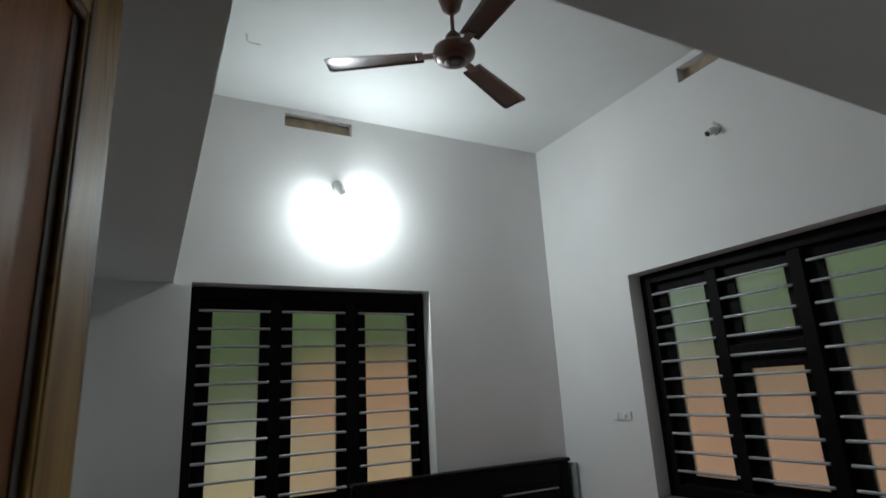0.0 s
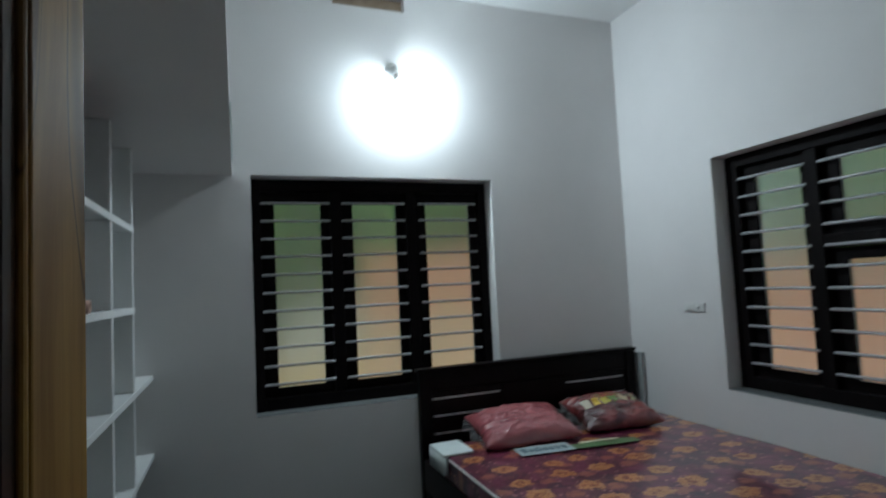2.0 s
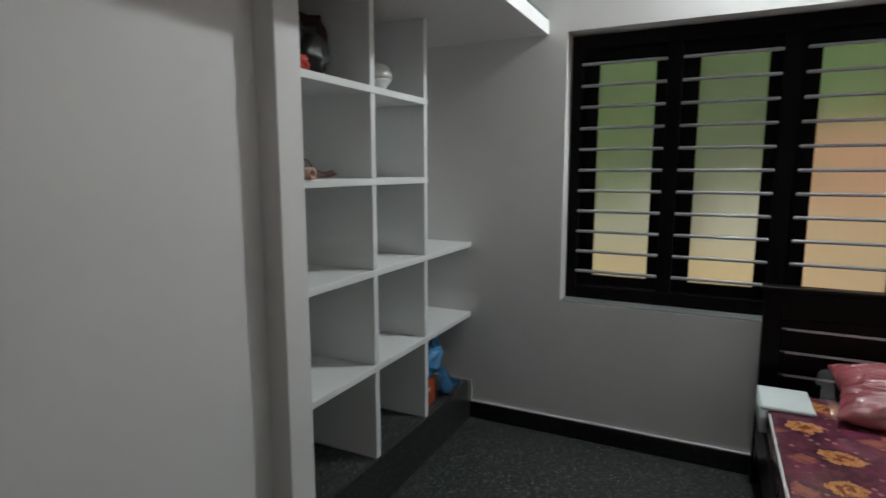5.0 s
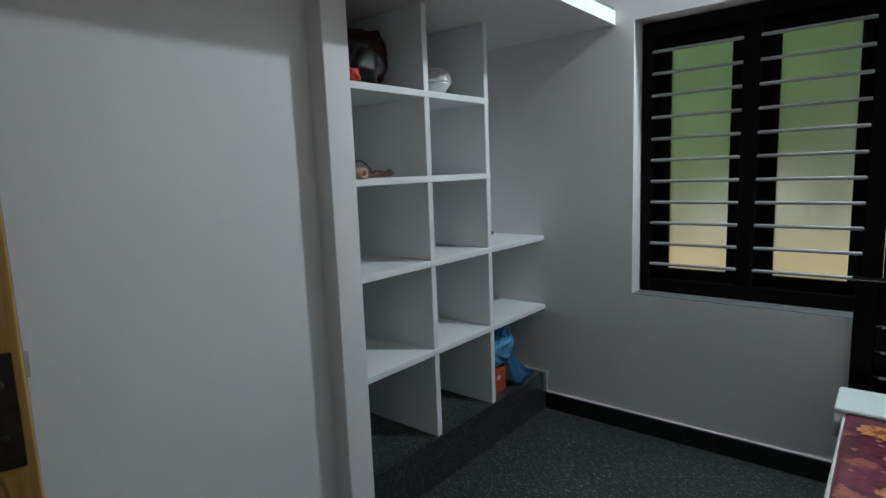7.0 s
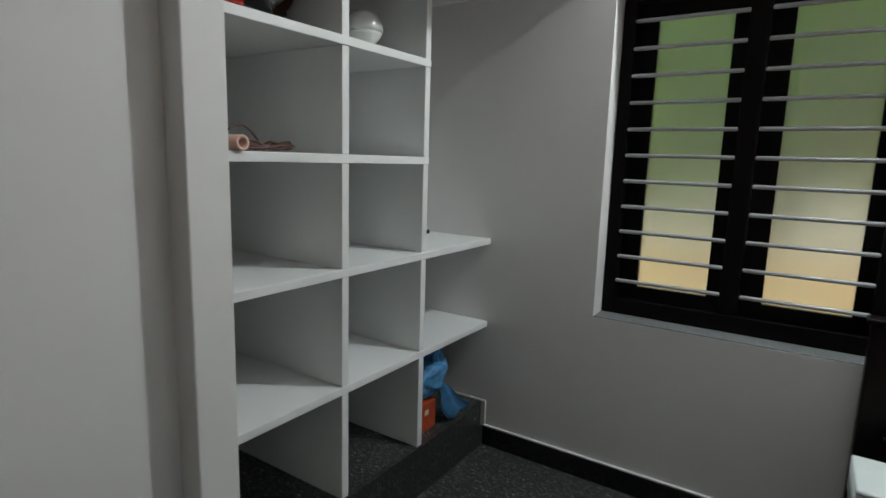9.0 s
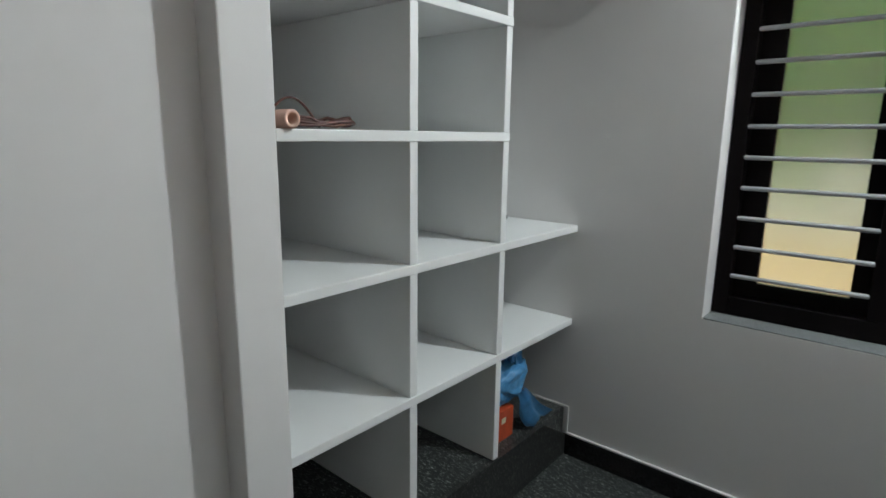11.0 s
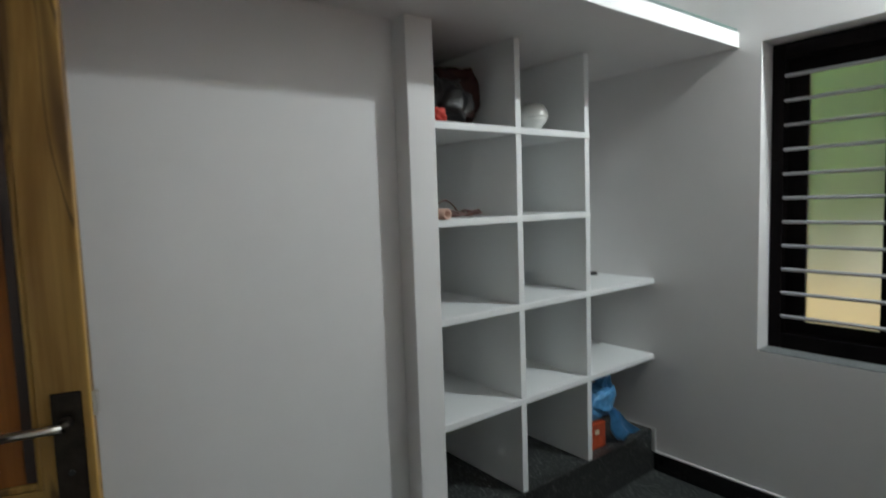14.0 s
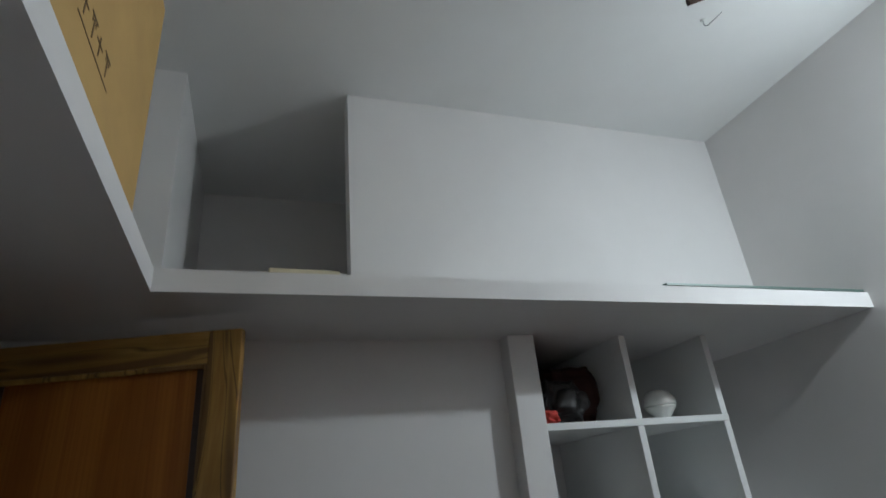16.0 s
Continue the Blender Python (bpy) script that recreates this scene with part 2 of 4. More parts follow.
def mattress_print():
    """Burgundy cover with orange flowers, smaller faded ones beside them and pale specks, glossy under clear film."""
    m, nt, b = mat_base("flower_print")
    v = coords(nt)
    wobble = noise_tex(nt, v, 24, 5, 0.72)
    field = ramp(nt, noise_tex(nt, v, 9, 5, 0.68), [(0.36, (0.045, 0.006, 0.026)), (0.50, (0.125, 0.013, 0.042)), (0.66, (0.23, 0.040, 0.098))])
    leafy = ramp(nt, noise_tex(nt, v, 26, 3, 0.6, 0.8), [(0.56, (0, 0, 0)), (0.62, (0.75, 0.75, 0.75))])
    col = mix(nt, leafy, field, (0.17, 0.045, 0.050))
    dots = nt.nodes.new("ShaderNodeTexVoronoi")
    dots.inputs["Scale"].default_value = 24
    nt.links.new(v, dots.inputs["Vector"])
    speck = ramp(nt, dots.outputs["Distance"], [(0.16, (0.9, 0.9, 0.9)), (0.25, (0, 0, 0))])
    col = mix(nt, speck, col, (0.48, 0.20, 0.20))
    for place, size, scale, lobes, stops in (
            ((0.115, 0.075, 0), 0.046, 4.1, 4.0, [(0.0, (0.40, 0.12, 0.06)), (0.5, (0.36, 0.11, 0.085)), (1.0, (0.24, 0.055, 0.055))]),
            ((0.0, 0.0, 0), 0.067, 4.1, 5.0, [(0.12, (0.22, 0.040, 0.016)), (0.36, (0.40, 0.105, 0.030)), (0.58, (0.70, 0.33, 0.10)), (0.80, (0.44, 0.135, 0.045)), (1.0, (0.64, 0.29, 0.12))])):
        shift = nt.nodes.new("ShaderNodeMapping")
        shift.inputs["Location"].default_value = place
        shift.inputs["Scale"].default_value = (1, 1.28, 1)
        nt.links.new(v, shift.inputs["Vector"])
        d = blossoms(nt, shift.outputs["Vector"], scale, size, lobes, wobble)
        inside = ramp(nt, d, [(0.94, (1, 1, 1)), (1.0, (0, 0, 0))])
        veins = calc(nt, "MULTIPLY_ADD", calc(nt, "SUBTRACT", noise_tex(nt, v, 38, 3, 0.6, 0.4), 0.5), 3.2, 0.16)
        streak = calc(nt, "MULTIPLY_ADD", d, 0.75, veins)
        col = mix(nt, inside, col, ramp(nt, streak, stops))
    nt.links.new(col, b.inputs["Base Color"])
    b.inputs["Roughness"].default_value = 0.4
    b.inputs["Coat Weight"].default_value = 1.0
    b.inputs["Coat Roughness"].default_value = 0.16
    bump(nt, b, noise_tex(nt, v, 9, 4, 0.6), 0.35, 0.01)
    return m


PRINTED = mattress_print()


def wrapped(name, stops, scale, motif=None):
    """Cloth under crinkled clear film."""
    m, nt, b = mat_base(name)
    v = coords(nt, world_space=False)
    col = ramp(nt, noise_tex(nt, v, scale, 3, 0.5, 0.4), stops)
    if motif:
        xyz = nt.nodes.new("ShaderNodeSeparateXYZ")
        nt.links.new(v, xyz.inputs[0])
        step = calc(nt, "DIVIDE", calc(nt, "ADD", xyz.outputs[0], 0.205), 0.40)
        cell = calc(nt, "FRACT", calc(nt, "MULTIPLY", step, 6.0))
        inked = calc(nt, "MULTIPLY", calc(nt, "LESS_THAN", calc(nt, "ABSOLUTE", calc(nt, "SUBTRACT", cell, 0.5)), 0.36), calc(nt, "LESS_THAN", calc(nt, "ABSOLUTE", calc(nt, "SUBTRACT", step, 0.5)), 0.5))
        rise = calc(nt, "MULTIPLY_ADD", noise_tex(nt, v, 30, 2), 0.03, calc(nt, "MULTIPLY_ADD", step, -0.03, xyz.outputs[1]))
        inked = calc(nt, "MULTIPLY", inked, calc(nt, "LESS_THAN", calc(nt, "ABSOLUTE", calc(nt, "SUBTRACT", rise, 0.015)), 0.042))
        hues = nt.nodes.new("ShaderNodeValToRGB")
        hues.color_ramp.interpolation = "CONSTANT"
        for k, hue in enumerate(((0.55, 0.48, 0.36), (0.62, 0.40, 0.02), (0.50, 0.42, 0.02), (0.14, 0.24, 0.04), (0.52, 0.40, 0.24), (0.30, 0.30, 0.14))):
            e = hues.color_ramp.elements[k] if k < 2 else hues.color_ramp.elements.new(0.99)
            e.position, e.color = k / 6, (*hue, 1)
        nt.links.new(step, hues.inputs["Fac"])
        away = nt.nodes.new("ShaderNodeVectorMath")
        away.operation = "DISTANCE"
        nt.links.new(coords(nt, (1, 1.7, 0), world_space=False), away.inputs[0])
        away.inputs[1].default_value = (0.01, 0.10, 0)
        wob = nt.nodes.new("ShaderNodeMath")
        wob.operation = "MULTIPLY_ADD"
        nt.links.new(noise_tex(nt, v, 14, 2), wob.inputs[0])
        wob.inputs[1].default_value = 0.12
        nt.links.new(away.outputs["Value"], wob.inputs[2])
        blob = ramp(nt, wob.outputs[0], [(0.155, (1, 1, 1)), (0.185, (0, 0, 0))])
        tint = ramp(nt, noise_tex(nt, v, 20, 2, 0.5), [(0.40, (0.16, 0.22, 0.04)), (0.5, (0.55, 0.33, 0.03)), (0.62, (0.55, 0.10, 0.03))])
        col = mix(nt, calc(nt, "MULTIPLY", blob, 0.35), col, tint)
        col = mix(nt, inked, col, hues.outputs["Color"])
    nt.links.new(col, b.inputs["Base Color"])
    b.inputs["Roughness"].default_value = 0.45
    b.inputs["Coat Weight"].default_value = 1.0
    b.inputs["Coat Roughness"].default_value = 0.09
    b.inputs["Coat IOR"].default_value = 1.8
    crease = nt.nodes.new("ShaderNodeTexVoronoi")
    crease.feature = "DISTANCE_TO_EDGE"
    crease.inputs["Scale"].default_value = 9
    w = nt.nodes.new("ShaderNodeMapping")
    w.inputs["Scale"].default_value = (1, 1.7, 1.3)
    w.inputs["Rotation"].default_value = (0.3, 0.5, 0.7)
    nt.links.new(v, w.inputs["Vector"])
    nt.links.new(w.outputs["Vector"], crease.inputs["Vector"])
    n = nt.nodes.new("ShaderNodeBump")
    n.inputs["Strength"].default_value, n.inputs["Distance"].default_value = 1.0, 0.035
    fold = nt.nodes.new("ShaderNodeMath")
    fold.operation = "MULTIPLY_ADD"
    nt.links.new(noise_tex(nt, w.outputs["Vector"], 7, 0.6, 0.5, 1.4), fold.inputs[0])
    fold.inputs[1].default_value = 1.1
    soft_edge = nt.nodes.new("ShaderNodeMath")
    soft_edge.operation = "MULTIPLY"
    nt.links.new(crease.outputs["Distance"], soft_edge.inputs[0])
    soft_edge.inputs[1].default_value = 0.35
    nt.links.new(soft_edge.outputs[0], fold.inputs[2])
    nt.links.new(fold.outputs[0], n.inputs["Height"])
    nt.links.new(n.outputs["Normal"], b.inputs["Coat Normal"])
    return m


PINKWRAP = wrapped("pink_pillow_in_film", [(0.3, (0.30, 0.055, 0.070)), (0.7, (0.42, 0.105, 0.115))], 5)
PRINTWRAP = wrapped("printed_pillow_in_film", [(0.36, (0.060, 0.010, 0.012)), (0.52, (0.15, 0.020, 0.022)), (0.66, (0.30, 0.055, 0.050))], 6, True)


def clear_film():
    """Thin polythene: mostly clear, with a sharp gloss."""
    m, nt, b = mat_base("clear_film")
    b.inputs["Base Color"].default_value = (0.85, 0.80, 0.80, 1)
    b.inputs["Roughness"].default_value = 0.10
    b.inputs["Specular IOR Level"].default_value = 1.0
    clear = nt.nodes.new("ShaderNodeBsdfTransparent")
    mx = nt.nodes.new("ShaderNodeMixShader")
    mx.inputs[0].default_value = 0.07
    nt.links.new(clear.outputs[0], mx.inputs[1])
    nt.links.new(b.outputs[0], mx.inputs[2])
    nt.links.new(mx.outputs[0], nt.nodes["Material Output"].inputs["Surface"])
    return m


FILM = clear_film()


def lit(name, colour, strength):
    m, nt, b = mat_base(name)
    b.inputs["Emission Color"].default_value = (*colour, 1)
    b.inputs["Emission Strength"].default_value = strength
    b.inputs["Base Color"].default_value = (0.8, 0.8, 0.8, 1)
    return m


LAMPGLOW = lit("lit_opal_globe", (0.90, 0.99, 1.0), LAMP)

# outdoors
SOIL = paint("sandy_yard", (0.55, 0.50, 0.38), 0.9, 0.25, 60, 0.5)
ORANGEWALL = paint("orange_wall_paint", (0.54, 0.265, 0.155), 0.7, 0.22)
YELLOWBASE = paint("ochre_wall_paint", (0.56, 0.38, 0.23), 0.7, 0.2)
YELLOWWALL = paint("yellow_wall_paint", (0.56, 0.43, 0.23), 0.7, 0.15)
BARK = plain("bark", (0.10, 0.075, 0.05), 0.9, 0, 0.3)


def leaf_mat():
    m, nt, b = mat_base("leaf_green")
    g = nt.nodes.new("ShaderNodeNewGeometry")
    nt.links.new(ramp(nt, g.outputs["Random Per Island"], [(0.0, (0.08, 0.24, 0.05)), (0.6, (0.16, 0.39, 0.10)), (1.0, (0.26, 0.44, 0.13))]), b.inputs["Base Color"])
    b.inputs["Roughness"].default_value = 0.5
    tr = nt.nodes.new("ShaderNodeBsdfTranslucent")
    tr.inputs["Color"].default_value = (0.20, 0.42, 0.07, 1)
    mx = nt.nodes.new("ShaderNodeMixShader")
    mx.inputs[0].default_value = 0.45
    out = nt.nodes["Material Output"]
    nt.links.new(b.outputs[0], mx.inputs[1])
    nt.links.new(tr.outputs[0], mx.inputs[2])
    nt.links.new(mx.outputs[0], out.inputs["Surface"])
    return m


LEAF = leaf_mat()

# ---- mesh helpers ----


def box(bm, lo, hi):
    """A box between two corners, added to bm; returns its vertices."""
    r = bmesh.ops.create_cube(bm, size=1)["verts"]
    for v in r:
        v.co = Vector([(a + b) / 2 + c * (b - a) for a, b, c in zip(lo, hi, v.co)])
    return r


def boxes(*pairs):
    bm = bmesh.new()
    for lo, hi in pairs:
        box(bm, lo, hi)
    return bm


def rbox(lo, hi, r=0.003, seg=2):
    """A box with rounded edges."""
    bm = boxes((lo, hi))
    bmesh.ops.bevel(bm, geom=bm.edges[:], offset=r, segments=seg, profile=0.5, affect="EDGES")
    return bm


def cyl(bm, a, b, r1, r2=None, seg=16):
    """A tapered rod from a to b."""
    a, b = Vector(a), Vector(b)
    r2 = r1 if r2 is None else r2
    m = Matrix.Translation((a + b) / 2) @ (b - a).to_track_quat("Z", "Y").to_matrix().to_4x4()
    return bmesh.ops.create_cone(bm, cap_ends=True, segments=seg, radius1=r1, radius2=r2, depth=(b - a).length, matrix=m)["verts"]


def rod(a, b, r1, r2=None, seg=16):
    bm = bmesh.new()
    cyl(bm, a, b, r1, r2, seg)
    return bm


def lathe(profile, seg=28, at=(0, 0, 0)):
    """A turned solid from (radius, height) pairs."""
    bm = bmesh.new()
    rings = []
    for r, z in profile:
        if r < 1e-5:
            rings.append([bm.verts.new((at[0], at[1], at[2] + z))])
        else:
            rings.append([bm.verts.new((at[0] + r * math.cos(2 * math.pi * k / seg), at[1] + r * math.sin(2 * math.pi * k / seg), at[2] + z)) for k in range(seg)])
    for p, q in zip(rings, rings[1:]):
        for k in range(seg):
            j = (k + 1) % seg
            f = [p[k % len(p)], p[j % len(p)], q[j % len(q)], q[k % len(q)]]
            u = []
            for v in f:
                if v not in u:
                    u.append(v)
            if len(u) > 2:
                bm.faces.new(u)
    bmesh.ops.recalc_face_normals(bm, faces=bm.faces[:])
    return bm


def tube(points, r, seg=8):
    """A round wire through points."""
    bm = bmesh.new()
    pts = [Vector(p) for p in points]
    rings = []
    for i, p in enumerate(pts):
        d = (pts[min(i + 1, len(pts) - 1)] - pts[max(i - 1, 0)]).normalized()
        q = d.to_track_quat("Z", "Y")
        rings.append([bm.verts.new(p + q @ Vector((r * math.cos(2 * math.pi * k / seg), r * math.sin(2 * math.pi * k / seg), 0))) for k in range(seg)])
    for a, b in zip(rings, rings[1:]):
        for k in range(seg):
            bm.faces.new((a[k], a[(k + 1) % seg], b[(k + 1) % seg], b[k]))
    bm.faces.new(rings[0][::-1])
    bm.faces.new(rings[-1])
    return bm


def part(name, bm, material, parent=None, label="", smooth=False):
    me = bpy.data.meshes.new(name)
    bm.to_mesh(me)
    bm.free()
    me.materials.append(material)
    if smooth:
        for p in me.polygons:
            p.use_smooth = True
    ob = new(name, me)
    if parent is not None:
        ob.parent = parent
    if label:
        ob["label"] = label
    return ob


def share(name, ob, m, parent):
    """Another object on the same mesh."""
    c = new(name, ob.data)
    c.parent = parent
    c.matrix_basis = m
    return c


def empty(name, m=None, **tags):
    ob = new(name)
    ob.empty_display_size = 0.1
    if m is not None:
        ob.matrix_basis = m
    return tagged(ob, **tags)


def thing(name, bm, material, label, category, m=None, smooth=False, group=""):
    ob = part(name, bm, material, None, "", smooth)
    if m is not None:
        ob.matrix_basis = m
    return tagged(ob, label, category, group)


def structure(name, bm, material, label="", category=""):
    return tagged(part(name, bm, material), label, category, "", "structure")


def lumpy(lo, hi, amp, freq, seed, cuts=5, squash=2.2):
    """A soft swollen solid with uneven folds."""
    bm = bmesh.new()
    bmesh.ops.create_icosphere(bm, subdivisions=cuts, radius=1)
    c = [(a + b) / 2 for a, b in zip(lo, hi)]
    h = [(b - a) / 2 for a, b in zip(lo, hi)]
    for v in bm.verts:
        n = v.co.normalized()
        p = Vector([math.copysign(abs(a) ** (1 / squash * 1.2), a) for a in n])
        k = 1 + amp * noise.noise(n * freq + Vector((seed, seed * 2, 0))) + amp * 0.5 * noise.noise(n * freq * 2.7 + Vector((0, seed, seed)))
        v.co = Vector([c[i] + h[i] * max(-1, min(1, p[i] * 0.86 * k)) for i in range(3)])
    return bm

# ---- the room ----
XL, XC, XR = 1.299, 1.375, 4.475      # left wall, shelf front, right wall
XU = 1.258                            # left wall above the loft
YN, YB, ZC = 1.69, 5.02, 3.345        # door wall, bed-head wall, ceiling
XB = 0.70                             # back of the shelf recess
LZ0, LZ1 = 2.12, 2.188                # loft slab
LX, LY = 1.792, 2.252                  # loft edges
T = 0.22
W1 = (1.889, 3.411, 0.757, 2.126)      # window over the bed head: x, x, z, z
W2 = (2.650, 4.200, 0.757, 2.120)     # window in the right wall: y, y, z, z
V1 = (2.394, 2.858, 3.212, 3.312)
V2 = (3.14, 3.58, 3.20, 3.30)

structure("floor", boxes(((0.0, 1.40, -0.12), (XR + T, YB + T, 0))), FLOOR, "dark grey speckled granite floor, polished", "floor")
structure("ceiling", boxes(((0.0, 1.40, ZC), (XR + T, YB + T, ZC + 0.12))), CEIL, "white painted plaster ceiling", "ceiling")
structure("wall_bed_head", boxes(
    ((0.48, YB, 0), (W1[0], YB + T, ZC)),
    ((W1[0], YB, 0), (W1[1], YB + T, W1[2] - 0.006)),
    ((W1[0], YB, W1[3]), (W1[1], YB + T, V1[2])),
    ((W1[0], YB, V1[2]), (V1[0], YB + T, V1[3])),
    ((V1[1], YB, V1[2]), (W1[1], YB + T, V1[3])),
    ((W1[0], YB, V1[3]), (W1[1], YB + T, ZC)),
    ((W1[1], YB, 0), (XR + T, YB + T, ZC))), WALL, "white painted wall with a window and a vent slot", "wall")
structure("wall_right", boxes(
    ((XR, 1.40, 0), (XR + T, W2[0], ZC)),
    ((XR, W2[0], 0), (XR + T, W2[1], W2[2] - 0.006)),
    ((XR, W2[0], W2[3]), (XR + T, W2[1], V2[2])),
    ((XR, W2[0], V2[2]), (XR + T, V2[0], V2[3])),
    ((XR, V2[1], V2[2]), (XR + T, W2[1], V2[3])),
    ((XR, W2[0], V2[3]), (XR + T, W2[1], ZC)),
    ((XR, W2[1], 0), (XR + T, YB, ZC))), WALL, "white painted wall with a wide window", "wall")
structure("wall_left", boxes(
    ((XB - 0.02, YN, 0), (XL, 3.490, LZ0)),
    ((XB - 0.12, 3.490, 0), (XB, YB, LZ0)),
    ((XU - 0.10, 2.885, LZ1), (XU, YB, ZC))), WALL, "white painted wall beside the shelves and above the loft", "wall")
structure("column", rbox((XB, 3.490, 0), (XC + 0.006, 3.608, LZ0), 0.004), WALL, "white painted end pier of the shelf recess", "column")
structure("wall_loft_niche", boxes(
    ((0.0, 2.06, LZ1), (XU, 2.18, ZC)),
    ((0.0, 2.18, LZ1), (0.20, 3.4, ZC)),
    ((XU - 0.12, YN, LZ1), (XU, 2.06, ZC)),
    ((0.20, 3.3, LZ1), (XU - 0.10, 3.4, ZC))), WALL, "white painted recess walls above the loft", "wall")
DX0, DX1, DZ = 1.31, 2.255, 2.105
structure("wall_door", boxes(
    ((XB - 0.02, YN - 0.2, 0), (DX0, YN, LZ0)),
    ((DX1, YN - 0.2, 0), (XR, YN, LZ0)),
    ((DX0, YN - 0.2, DZ), (DX1, YN, LZ0)),
    ((XU - 0.12, YN - 0.2, LZ1), (XR, YN, ZC))), WALL, "white painted wall with the room's doorway", "wall")
# loft slabs, one L-shaped sheet of concrete
structure("loft", boxes(
    ((0.0, LY, LZ0), (LX, YB, LZ1)),
    ((0.0, YN - 0.2, LZ0), (XR, LY, LZ1))), WALL, "white painted concrete loft slab running along two walls", "loft")
# vent slots closed on the outside
for nm, lo, hi in (("wall_vent", (V1[0], YB + 0.06, V1[2]), (V1[1], YB + 0.09, V1[3])), ("wall_vent", (XR + 0.06, V2[0], V2[2]), (XR + 0.09, V2[1], V2[3]))):
    structure(nm, boxes((lo, hi)), VENTDARK, "brown shaded backing of a wall vent slot", "vent")

# skirting
def skirting(name, lo, hi):
    sk = structure(name, rbox(lo, hi, 0.002, 1), BLACKSTONE, "black granite skirting along the wall", "baseboard")
    return sk


skirting("baseboard", (XC + 0.004, YB - 0.012, 0), (XR, YB - 0.0005, 0.098))
structure("trim", boxes(((XC + 0.0045, YB - 0.006, 0.0985), (XC + 0.010, YB - 0.0005, 0.228)), ((XC - 0.30, YB - 0.006, 0.2215), (XC + 0.0045, YB - 0.0005, 0.228))), CAULK, "white line where the plinth meets the wall", "trim")
skirting("baseboard", (XL + 0.0005, 2.30, 0), (XL + 0.012, 3.467, 0.098))
skirting("baseboard", (XR - 0.012, YN + 0.013, 0), (XR - 0.0005, YB - 0.014, 0.098))
skirting("baseboard", (DX1 + 0.06, YN + 0.0005, 0), (XR - 0.014, YN + 0.012, 0.098))
structure("trim", rbox((XC + 0.011, YB - 0.011, 0.0985), (XR - 0.014, YB - 0.0005, 0.106), 0.001, 1), CAULK, "thin white line on top of the skirting", "trim")

# hall behind the camera
structure("hall_floor", boxes(((0.2, -1.6, -0.12), (4.2, 1.40, -0.001))), FLOOR, "dark granite hall floor", "floor")
structure("hall_ceiling", boxes(((0.2, -1.6, 2.9), (4.2, YN - 0.201, 3.0))), CEIL, "white hall ceiling", "ceiling")
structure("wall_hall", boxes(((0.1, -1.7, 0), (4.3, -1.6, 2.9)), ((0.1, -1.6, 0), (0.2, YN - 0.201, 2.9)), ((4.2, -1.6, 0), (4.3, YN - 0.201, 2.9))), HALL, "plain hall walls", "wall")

# ---- door frame and open leaf ----
door = empty("door_1", kind="structure", label="dark polished wooden door frame round the doorway", category="door frame")
part("jamb", rbox((DX1 - 0.065, YN - 0.14, 0), (DX1, YN + 0.012, DZ), 0.004), FRAMEWOOD, door)
part("jamb", rbox((DX0, YN - 0.14, 0), (DX0 + 0.062, YN + 0.012, DZ), 0.004), FRAMEWOOD, door)
part("head", rbox((DX0 + 0.062, YN - 0.14, DZ - 0.03), (DX1 - 0.065, YN + 0.012, DZ), 0.004), FRAMEWOOD, door)


